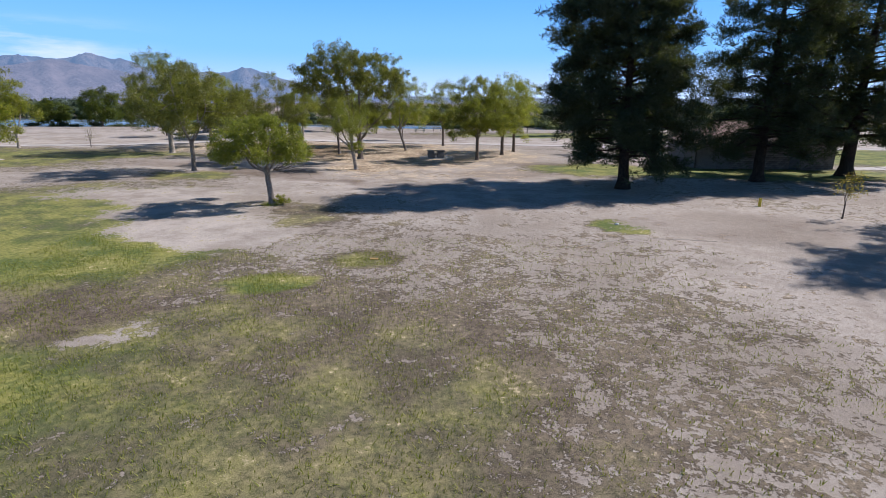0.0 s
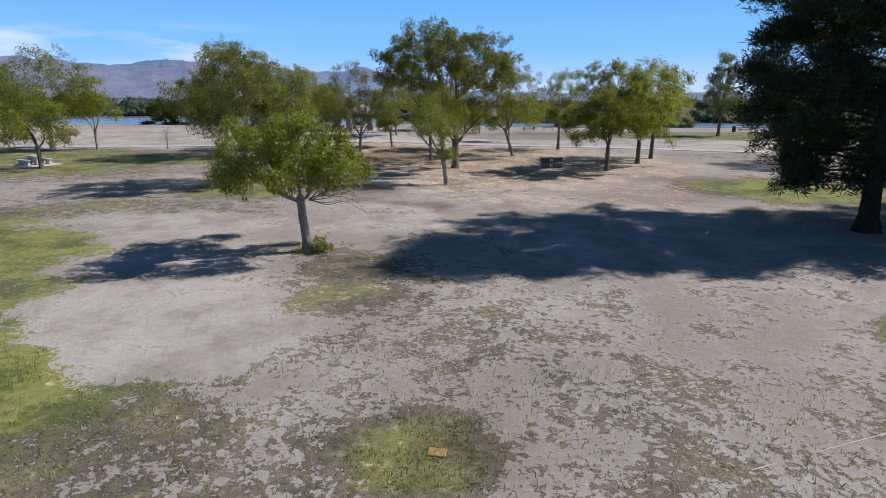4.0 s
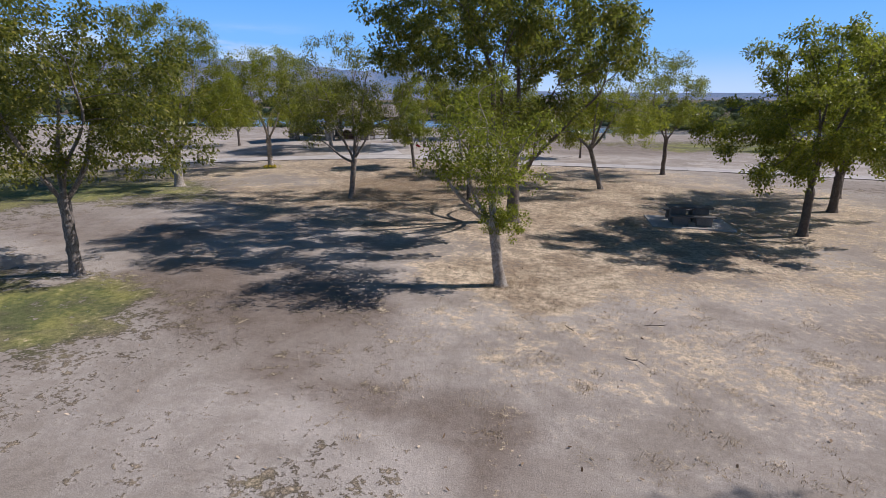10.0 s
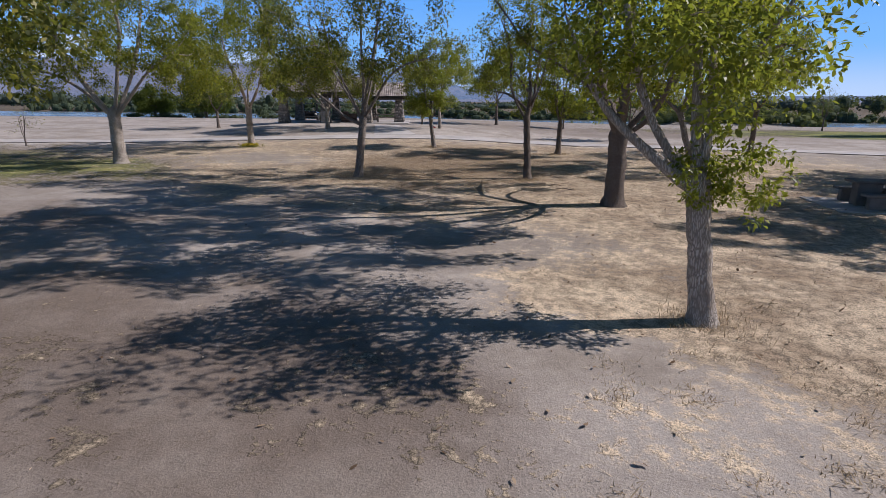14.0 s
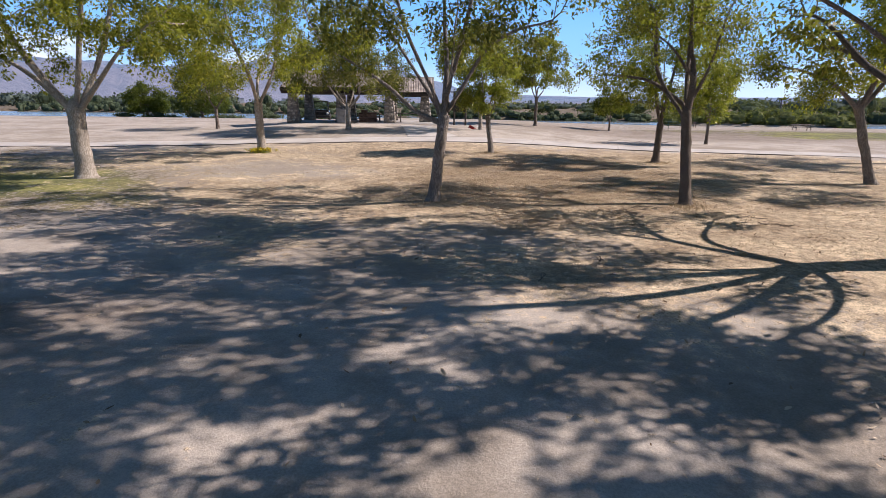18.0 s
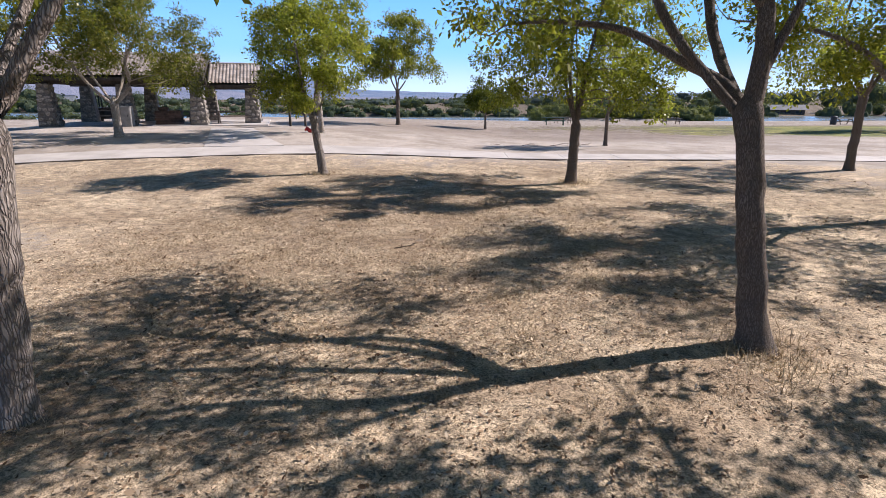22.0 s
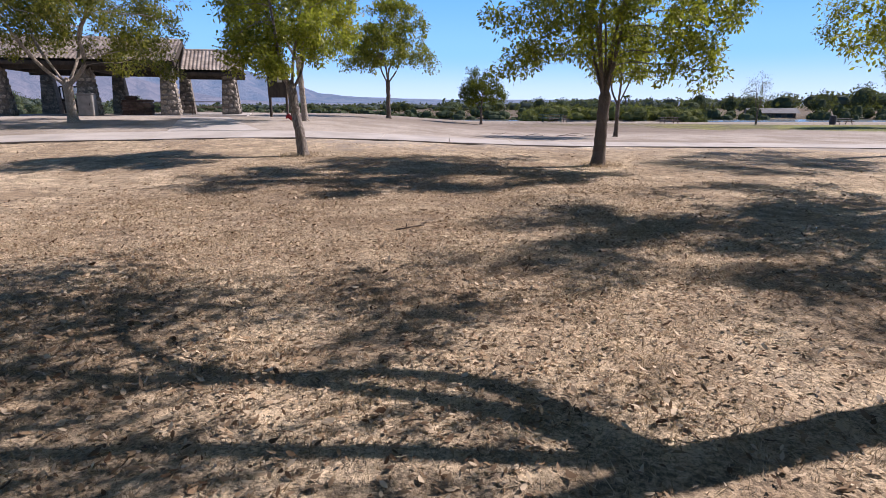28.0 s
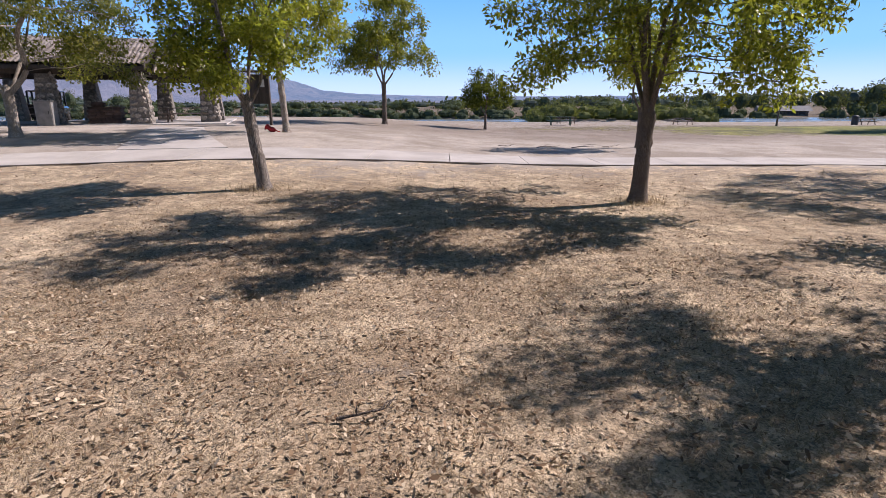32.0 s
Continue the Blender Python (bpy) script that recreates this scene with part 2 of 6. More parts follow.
RUBBER = surface("tyre_rubber", (0.012, 0.012, 0.012), (0.03, 0.03, 0.03), 8.0, 0.85, 0.2, 60.0)
RED_CLOTH = surface("red_cloth", (0.36, 0.02, 0.025), (0.55, 0.045, 0.04), 6.0, 0.8, 0.4, 50.0)
YELLOW_PAINT = surface("yellow_paint", (0.5, 0.36, 0.03), (0.65, 0.5, 0.06), 6.0, 0.5, 0.1, 50.0)
ORANGE = surface("faded_orange_plastic", (0.4, 0.23, 0.07), (0.52, 0.33, 0.12), 6.0, 0.6, 0.1, 50.0)
PALE_HOSE = surface("pale_hose", (0.5, 0.44, 0.38), (0.66, 0.6, 0.53), 6.0, 0.7, 0.1, 50.0)
PAPER = surface("white_paper", (0.6, 0.6, 0.58), (0.75, 0.75, 0.73), 6.0, 0.8, 0.1, 50.0)
WHITE_WALL = surface("white_wall", (0.5, 0.5, 0.49), (0.7, 0.7, 0.68), 0.5, 0.8, 0.1, 8.0)
GREY_ROOF = surface("grey_roof", (0.1, 0.11, 0.13), (0.17, 0.18, 0.21), 1.0, 0.7, 0.2, 10.0)
BRICKWORK = surface("fire_brick", (0.07, 0.045, 0.038), (0.15, 0.1, 0.085), 5.0, 0.9, 0.4, 50.0, vary=0.3)

GLASS, _, gb = material("car_glass")
gb.inputs["Base Color"].default_value = (0.75, 0.8, 0.8, 1)
gb.inputs["Roughness"].default_value, gb.inputs["Transmission Weight"].default_value, gb.inputs["IOR"].default_value = 0.02, 1.0, 1.05
LAMP_GLASS, _, lb = material("headlamp_lens")
lb.inputs["Base Color"].default_value, lb.inputs["Roughness"].default_value = (0.7, 0.7, 0.68, 1), 0.1

WATER, t, bsdf = material("lake_water")
co = t.nodes.new("ShaderNodeTexCoord")
ripple = noise_tex(t, node(t, "Mapping", {"Scale": (0.5, 1.6, 1)}, Vector=co.outputs["Object"]).outputs[0], 2.2, 5.0, 0.65)
wide = noise_tex(t, node(t, "Mapping", {"Scale": (0.02, 0.12, 1)}, Vector=co.outputs["Object"]).outputs[0], 1.5, 3.0)
wire(t, mix(t, wide, (0.13, 0.16, 0.165), (0.24, 0.27, 0.28)), bsdf.inputs["Base Color"])
wire(t, span(t, wide, 0.3, 0.7, 0.12, 0.3), bsdf.inputs["Roughness"])
wire(t, node(t, "Bump", {"Strength": 0.35, "Distance": 0.08}, Height=ripple).outputs[0], bsdf.inputs["Normal"])



def far_range(name, dark, light, haze_colour, glow):
    """A far mountain side; the blue haze is put in as its own glow."""
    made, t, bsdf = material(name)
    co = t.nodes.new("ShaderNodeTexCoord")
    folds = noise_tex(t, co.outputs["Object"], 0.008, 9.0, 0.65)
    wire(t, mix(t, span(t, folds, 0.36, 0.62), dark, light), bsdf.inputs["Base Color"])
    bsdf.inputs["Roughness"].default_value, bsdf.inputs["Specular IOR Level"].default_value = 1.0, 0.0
    bsdf.inputs["Emission Color"].default_value, bsdf.inputs["Emission Strength"].default_value = (*haze_colour, 1.0), glow
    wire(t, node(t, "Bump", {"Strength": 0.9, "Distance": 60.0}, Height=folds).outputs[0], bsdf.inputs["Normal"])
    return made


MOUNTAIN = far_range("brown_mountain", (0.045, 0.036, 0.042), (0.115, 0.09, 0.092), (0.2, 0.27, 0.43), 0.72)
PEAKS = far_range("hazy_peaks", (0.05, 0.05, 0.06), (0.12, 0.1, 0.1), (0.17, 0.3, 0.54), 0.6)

# ---- ground ----
U = 1.12  # metres in a unit of the plan


def ease(a, b, v):
    u = np.clip((v - a) / (b - a), 0, 1)
    return u * u * (3 - 2 * u)


def shore(x):
    """Where the park's bank falls to the lake."""
    return np.interp(x, [-90, -70, -50, -35, -22, -8, 6, 14, 50, 120], [117, 119, 124, 127, 126, 124, 124, 128, 130, 131])


def far_shore(x):
    """Where the lake's far bank rises."""
    return np.interp(x, [-150, -62, -38, 0], [212, 204, 170, 168])


def lie(x, y):
    """The ground's height in metres at a place of the plan: a nearly level park, a low rise under the shelter, a bank, the lake's bed."""
    x, y = np.asarray(x, float), np.asarray(y, float)
    z = -0.22 - 0.011 * np.clip(x + 8, -26, 30)
    z = z + 0.62 * ease(61, 77, y) * ease(-8, -20, x) * (1 - ease(92, 112, y)) * (1 - 0.55 * ease(-31, -37, x))
    z = z - 0.6 * ease(95, 124, y) - 2.3 * ease(0, 9, y - shore(x)) + 1.9 * ease(-4, 3, y - far_shore(x))
    z = z + 2.0 * (1 - ease(0.6, 1.2, np.hypot((x - 17) / 17, (y - 148) / 7)))
    z = z + 0.035 * np.sin(x * 0.9 + 1.3 * np.sin(y * 0.31)) * np.sin(y * 0.7 + 0.8 * np.sin(x * 0.43)) * (1 - ease(66, 72, y))
    return z * U


def spot(x, y, z=0.0):
    """A place of the plan, in metres, z above the ground there."""
    return Vector((x * U, y * U, float(lie(x, y)) + z))


def blob(x, y, cx, cy, rx, ry, turn=0.0, edge=0.6):
    """1 inside an ellipse of the plan, easing to 0 across its edge."""
    c, s = math.cos(radians(turn)), math.sin(radians(turn))
    u, v = ((x - cx) * c + (y - cy) * s) / rx, (-(x - cx) * s + (y - cy) * c) / ry
    return 1 - ease(1 - edge, 1 + edge, np.hypot(u, v))


def path_line(x):
    """The near edge of the concrete path."""
    knots = [-90, -57, -45, -35, -27, -20, -13, -4, 6, 20, 35, 60, 90], [55.5, 58.6, 60.2, 62.2, 66.2, 68.7, 70.2, 71.4, 71.4, 70, 69, 68, 67]
    return sum(np.interp(np.asarray(x) + d, *knots) for d in (-4, -2.7, -1.3, 0, 1.3, 2.7, 4)) / 7


def covers(x, y):
    """Turf, greenness, straw and bare brown soil at places of the plan."""
    sway = 0.5 * np.sin(0.83 * x + 1.9 * np.sin(0.47 * y)) + 0.3 * np.sin(2.1 * x - 1.3 * y + 1.2) + 0.18 * np.sin(4.3 * y + 2.7 * x)
    swing = 0.5 * np.sin(0.77 * y + 2.1 * np.sin(0.53 * x) + 2) + 0.3 * np.sin(1.9 * y + 1.6 * x) + 0.18 * np.sin(3.9 * x - 3.1 * y)
    px, py, x, y = x, y, x + sway, y + swing
    turf = 0.36 + 0 * x
    green = 0.12 + 0 * x
    for cx, cy, rx, ry, a, g, tf in ((-4, 13, 11, 6.5, 0, 0.16, 0.66), (-1, 19, 8, 4, 0, 0.14, 0.5), (7, 17, 7, 5, 0, 0.12, 0.42), (-11, 12.5, 4.5, 2.2, 0, 0.1, 0.85),
                                     (-20, 25, 10, 7.5, 20, 0.7, 0.95), (-14, 17.6, 6.5, 3.4, 10, 0.9, 1.1), (-7, 7.3, 6, 4, 0, 0.85, 1.05), (-2, 6, 4.5, 4, 0, 0.45, 0.8), (-5, 11.5, 3, 2, 0, 0.45, 0.8),
                                     (-4.9, 15.2, 1.15, 0.95, 0, 0.95, 1.15), (8.3, 23.6, 1.2, 1.6, 30, 1.0, 1.3), (13.5, 45.5, 4.5, 3.8, 0, 1.0, 1.1), (19, 45, 9, 3.5, 0, 0.95, 1.0), (-6.7, 24.6, 2.9, 3.9, 0, 0.34, 0.85),
                                     (-2.2, 17.95, 1.25, 1.0, 0, 0.5, 1.15), (-36, 48, 13, 8, 15, 0.62, 0.85), (-24.5, 49.5, 4, 3, 0, 0.42, 0.62), (-13, 45.5, 13, 4.5, 0, 0.05, 0.04), (-17.6, 38.0, 2.8, 2.2, 0, 0.6, 0.85),
                                     (30, 43, 9, 3.6, 0, 0.85, 0.95), (-55, 50, 20, 9, 0, 0.6, 0.85), (10, 92, 13, 6.5, 8, 0.55, 0.85), (30, 94, 22, 14, 0, 0.7, 0.92), (-1, 91, 7, 4, 0, 0.4, 0.65), (48, 58, 13, 12, 0, 0.85, 0.95), (60, 85, 30, 16, 0, 0.75, 0.95)):
        b = blob(px + 0.18 * sway, py + 0.18 * swing, cx, cy, rx, ry, a, 0.18) if rx < 1.6 else blob(x, y, cx, cy, rx, ry, a)
        turf, green = turf + (tf - turf) * b, green + (g - green) * b
    for cx, cy, rx, ry, a, tf in ((-7.6, 11.2, 1.0, 0.6, 0, 0.3), (-9, 20.8, 4.2, 2.3, -10, 0.08), (-15.5, 30, 5.5, 2.6, 0, 0.1), (-12.5, 25.3, 3.6, 2.6, 0, 0.1), (-9, 21.8, 3, 2.6, 0, 0.12), (-5, 33.5, 6, 3.4, -10, 0.06),
                                  (1, 33, 9, 5, 0, 0.12), (0, 40, 8, 4.5, 0, 0.1), (-20.5, 48, 3, 1.3, 0, 0.1), (-11.3, 47.4, 2.2, 1.2, 0, 0.12), (13.5, 15, 5, 5, 0, 0.2), (14, 24, 6, 4, 0, 0.12), (-4.5, 29.5, 3.6, 2.6, 0, 0.38), (-8.4, 34.0, 2.2, 1.2, -15, 0.34)):
        turf = turf + (tf - turf) * blob(x, y, cx, cy, rx, ry, a, 0.5)
    turf = turf + 0.1 * blob(x, y, 4.5, 11.5, 8, 5.5) * (1 - ease(0.6, 0.9, turf))
    straw = np.maximum.reduce([blob(x, y, -11, 58.3, 14, 10.4, 0, 0.25), 0.78 * blob(x, y, -2.5, 48, 6.5, 4.6, 0, 0.5), 0.28 * blob(x, y, 1, 42, 8, 4, 0, 0.5), blob(x, y, -6.4, 43.0, 2.2, 1.4, 0, 0.5), blob(x, y, -6.5, 46.6, 4.2, 3.2, 0, 0.4), 0.42 * blob(x, y, -3, 39.6, 4.5, 2.6, 0, 0.7), 0.65 * blob(x, y, 2, 57, 9, 9, 0, 0.4), 0.7 * blob(x, y, -24, 60, 9, 5), 0.8 * blob(x, y, -19, 65.5, 9, 3.6), 0.75 * blob(x, y, -6, 67.5, 9, 3.6)])
    soil = np.maximum.reduce([0.78 * blob(x, y, -13.5, 40.5, 5.5, 3, -20, 0.7), 0.72 * blob(x, y, -7.5, 36.6, 5, 1.2, -24, 0.8), 0.55 * blob(x, y, 5, 41.5, 5, 3, 10, 0.5), 0.3 * blob(x, y, -11, 38.7, 4, 1.6, 0, 0.5), 0.7 * blob(x, y, -10, 12.7, 3.5, 1.8, 0, 0.5),
                              0.62 * blob(x, y, -5, 87, 17, 8, 0, 0.6), 0.5 * blob(x, y, 20, 66, 14, 4, 0, 0.5), 0.6 * blob(x, y, -22, 45, 6, 3, 0, 0.5), 0.4 * blob(x, y, 8, 20, 5, 2.2, 20, 0.6), 0.5 * blob(x, y, 14, 24, 8, 4, 0, 0.6), 0.7 * blob(x, y, 9, 48.5, 4.5, 3.2, 0, 0.6)])
    near = ease(2.5, 0.0, np.abs(y - path_line(x) - 1.0) - 0.5)
    beyond = ease(0, 2, y - path_line(x)) * (1 - ease(86, 94, y))
    straw = straw * (1 - beyond) * (1 - 0.75 * blob(x, y, -14.5, 50.8, 3.2, 1.2, 0, 0.7)) * (1 - 0.7 * blob(x, y, -22.9, 57.6, 3.5, 2.2, 0, 0.7)) * (1 - 0.6 * blob(x, y, -9.5, 46.5, 3.5, 1.6, 0, 0.7))
    turf = turf * (1 - 0.9 * beyond * (1 - ease(-2, 4, x) * ease(84, 90, y))) * (1 - near)
    past = ease(164, 172, y)
    turf, green = turf + (1.2 - turf) * past, green + (0.0 - green) * past
    return turf, green, straw, soil


def rising(start, step, fine_to, far, growth):
    """Grid lines from start, evenly to fine_to, then wider and wider to far."""
    out = list(np.arange(start, fine_to, step))
    while out[-1] < far:
        step *= growth
        out.append(out[-1] + step)
    return out


east = rising(0.0, 0.55, 30.0, 3600.0, 1.16)
west_lines = [-v for v in rising(0.55, 0.55, 40.0, 3600.0, 1.16)][::-1]
gx = np.array(west_lines + east)
north = rising(0.0, 0.52, 92.0, 190.0, 1.02)
north = north + rising(north[-1] + 6, 6.0, north[-1] + 12, 3600.0, 1.2)
gy = np.array([-v for v in rising(0.34, 0.34, 6.0, 3600.0, 1.25)][::-1] + north)
xx, yy = np.meshgrid(gx, gy)
zz = lie(xx, yy) + 0.012 * np.sin(xx * 3.1 + 2 * np.sin(yy * 1.7)) * np.sin(yy * 2.9 + np.sin(xx * 2.3))
on_path = (yy > path_line(xx) - 0.1) & (yy < path_line(xx) + 2.2) & (np.abs(xx) < 95)
zz = zz - 0.05 * on_path


def mesh_of(name, verts, faces, smooth=False):
    """A mesh from arrays of corners and of faces that all have as many corners."""
    me = bpy.data.meshes.new(name)
    verts, faces = np.asarray(verts, np.float32), np.asarray(faces, np.int32)
    me.vertices.add(len(verts))
    me.vertices.foreach_set("co", verts.ravel())
    me.loops.add(faces.size)
    me.loops.foreach_set("vertex_index", faces.ravel())
    me.polygons.add(len(faces))
    me.polygons.foreach_set("loop_start", np.arange(0, faces.size, faces.shape[1], dtype=np.int32))
    if smooth:
        me.polygons.foreach_set("use_smooth", np.ones(len(faces), bool))
    me.update(calc_edges=True)
    return me


n_y, n_x = xx.shape
idx = np.arange(n_x * n_y).reshape(n_y, n_x)
quads = np.stack([idx[:-1, :-1], idx[:-1, 1:], idx[1:, 1:], idx[1:, :-1]], -1).reshape(-1, 4)
ground_mesh = mesh_of("ground", np.stack([xx * U, yy * U, zz], -1).reshape(-1, 3), quads, True)
for key, values in zip(("turf", "green", "straw", "soil"), covers(xx, yy)):
    ground_mesh.attributes.new(key, "FLOAT", "POINT").data.foreach_set("value", values.ravel().astype(np.float32))

EARTH, t, bsdf = material("park_ground")
co = t.nodes.new("ShaderNodeTexCoord").outputs["Object"]


def field(name):
    made = t.nodes.new("ShaderNodeAttribute")
    made.attribute_name = name
    return made.outputs["Fac"]


broad, metre, patches, tufts, grain = noise_tex(t, co, 0.14, 5.0, 0.6), noise_tex(t, co, 0.5, 5.0, 0.6), noise_tex(t, co, 1.5, 6.0, 0.62), noise_tex(t, co, 5.5, 5.0, 0.65), noise_tex(t, co, 42.0, 4.0, 0.75)


def about(value, weight):
    """A noise's swing round its middle."""
    return math_node(t, "MULTIPLY", math_node(t, "SUBTRACT", value, 0.5), weight)


def total(*values):
    out = values[0]
    for v in values[1:]:
        out = math_node(t, "ADD", out, v)
    return out


def shaded(colour, factor):
    made = node(t, "HueSaturation", {"Hue": 0.5, "Saturation": 1.0}, Color=colour)
    wire(t, factor, made.inputs["Value"])
    return made.outputs[0]


crumb = span(t, total(about(grain, 1.3), about(tufts, 0.6), math_node(t, "ADD", 0.5, 0.0)), 0.2, 0.8, 0.8, 1.16)
tangle = span(t, total(about(grain, 1.6), about(tufts, 1.1), math_node(t, "ADD", 0.5, 0.0)), 0.22, 0.78, 0.36, 1.5)
dirt = mix(t, span(t, total(about(broad, 0.8), about(metre, 0.8), about(patches, 0.5), math_node(t, "ADD", 0.5, 0.0)), 0.3, 0.7), (0.33, 0.282, 0.24), (0.51, 0.452, 0.404))
dirt = mix(t, span(t, total(field("soil"), about(metre, 0.9), about(patches, 0.7)), 0.25, 0.85, 0.0, 0.9), dirt, (0.19, 0.145, 0.115))
dirt = shaded(dirt, crumb)
lush = span(t, total(field("green"), about(broad, 0.9), about(metre, 0.75), about(patches, 0.4)), 0.2, 0.8)
fresh = mix(t, span(t, total(about(metre, 1.5), about(tufts, 0.8), math_node(t, "ADD", 0.5, 0.0)), 0.3, 0.7), (0.105, 0.146, 0.036), (0.265, 0.26, 0.07))
grass = mix(t, lush, shaded(mix(t, span(t, metre, 0.4, 0.6), (0.125, 0.099, 0.072), (0.19, 0.153, 0.11)), tangle), shaded(fresh, span(t, total(about(grain, 1.2), about(tufts, 0.7), math_node(t, "ADD", 0.5, 0.0)), 0.2, 0.8, 0.72, 1.25)))
straw = shaded(mix(t, span(t, total(about(metre, 0.8), about(patches, 0.8), math_node(t, "ADD", 0.5, 0.0)), 0.3, 0.7), (0.308, 0.229, 0.157), (0.615, 0.493, 0.353)), tangle)
speck = noise_tex(t, co, 13.0, 4.0, 0.7)
lumpy = total(about(broad, 0.5), about(metre, 1.0), about(patches, 1.3), about(tufts, 1.4), about(speck, 0.9))
turf_in = span(t, math_node(t, "ADD", field("turf"), lumpy), 0.455, 0.545, 0.0, 0.95)
straw_in = span(t, math_node(t, "ADD", field("straw"), lumpy), 0.25, 0.7)
colour = mix(t, math_node(t, "MULTIPLY", straw_in, 0.92), mix(t, turf_in, dirt, grass), straw)
wire(t, colour, bsdf.inputs["Base Color"])
bsdf.inputs["Roughness"].default_value = 0.95
bsdf.inputs["Specular IOR Level"].default_value = 0.15
height = total(math_node(t, "MULTIPLY", turf_in, 0.5), math_node(t, "MULTIPLY", tufts, 0.7), math_node(t, "MULTIPLY", grain, 0.5))
wire(t, node(t, "Bump", {"Strength": 0.6, "Distance": 0.045}, Height=height).outputs[0], bsdf.inputs["Normal"])
ground_mesh.materials.append(EARTH)
tagged(new("ground", ground_mesh), "dry park ground of pale dirt, patchy turf and straw", "ground", kind="structure")

lake_x = np.linspace(-420, 420, 30)
lake_y = np.linspace(116, 218, 12)
lx, ly = np.meshgrid(lake_x, lake_y)
li = np.arange(lx.size).reshape(lx.shape)
lake_mesh = mesh_of("lake", np.stack([lx * U, ly * U, 0 * lx - 1.78 * U], -1).reshape(-1, 3), np.stack([li[:-1, :-1], li[:-1, 1:], li[1:, 1:], li[1:, :-1]], -1).reshape(-1, 4))
lake_mesh.materials.append(WATER)
tagged(new("lake", lake_mesh), "calm grey-blue lake water beyond the park", "water", kind="structure")

# mountains far behind the lake: a brown range, then peaks with bluer haze glow
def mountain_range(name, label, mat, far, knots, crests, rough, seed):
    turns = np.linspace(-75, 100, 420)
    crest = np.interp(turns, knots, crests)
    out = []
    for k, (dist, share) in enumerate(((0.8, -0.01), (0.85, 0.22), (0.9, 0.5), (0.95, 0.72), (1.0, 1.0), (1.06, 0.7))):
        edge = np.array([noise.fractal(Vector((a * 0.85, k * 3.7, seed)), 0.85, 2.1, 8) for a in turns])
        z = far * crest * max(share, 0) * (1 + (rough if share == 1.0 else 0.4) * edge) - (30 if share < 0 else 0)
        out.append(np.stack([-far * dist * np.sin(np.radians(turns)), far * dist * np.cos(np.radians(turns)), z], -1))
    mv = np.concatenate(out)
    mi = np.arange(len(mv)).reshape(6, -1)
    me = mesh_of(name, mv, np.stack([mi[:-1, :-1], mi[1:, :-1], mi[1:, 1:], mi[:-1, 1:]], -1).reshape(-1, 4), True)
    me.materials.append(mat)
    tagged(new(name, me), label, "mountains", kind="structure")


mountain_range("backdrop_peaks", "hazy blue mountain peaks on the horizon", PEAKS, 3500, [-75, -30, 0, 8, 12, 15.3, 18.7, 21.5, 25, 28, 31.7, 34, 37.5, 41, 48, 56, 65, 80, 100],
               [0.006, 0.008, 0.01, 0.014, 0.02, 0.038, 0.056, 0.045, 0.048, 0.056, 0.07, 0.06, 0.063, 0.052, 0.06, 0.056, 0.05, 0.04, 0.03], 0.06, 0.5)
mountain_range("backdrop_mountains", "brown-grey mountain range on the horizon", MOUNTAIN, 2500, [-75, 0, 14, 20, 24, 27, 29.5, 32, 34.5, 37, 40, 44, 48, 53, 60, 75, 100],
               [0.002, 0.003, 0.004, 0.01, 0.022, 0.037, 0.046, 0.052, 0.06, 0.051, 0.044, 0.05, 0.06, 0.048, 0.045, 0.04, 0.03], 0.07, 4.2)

# ---- building helpers ----


def part(name, data, mat, parent=None, label="", place=None):
    """One mesh object from a bmesh or a mesh, under a thing or a part."""
    if isinstance(data, bmesh.types.BMesh):
        me = bpy.data.meshes.new(name)
        data.to_mesh(me)
        data.free()
    else:
        me = data
    if mat is not None and not me.materials:
        me.materials.append(mat)
    ob = new(name, me)
    ob.parent = parent
    if place is not None:
        ob.matrix_basis = place
    if label:
        ob["label"] = label
    return ob


def thing(name, where, label, category, turn=0.0, group=""):
    """An empty at a thing's base, under which its parts go."""
    ob = new(name)
    ob.empty_display_size = 0.2
    ob.matrix_basis = Matrix.Translation(where) @ pose(0, 0, 0, 0, 0, turn)
    return tagged(ob, label, category, group)


def box(lo, hi, bevel=0.01, bm=None, place=None):
    """A box between two corners with eased edges, added to bm."""
    own = bmesh.new()
    bmesh.ops.create_cube(own, size=1.0)
    size = [max(h - l, 1e-4) for l, h in zip(lo, hi)]
    for v in own.verts:
        v.co = Vector([l + (c + 0.5) * s for l, c, s in zip(lo, v.co, size)])
    if bevel > 0:
        bmesh.ops.bevel(own, geom=own.edges[:], offset=min(bevel, min(size) * 0.3), segments=1, affect="EDGES")
    if place is not None:
        own.transform(place)
    if bm is None:
        return own
    tmp = bpy.data.meshes.new("piece")
    own.to_mesh(tmp)
    own.free()
    bm.from_mesh(tmp)
    bpy.data.meshes.remove(tmp)
    return bm


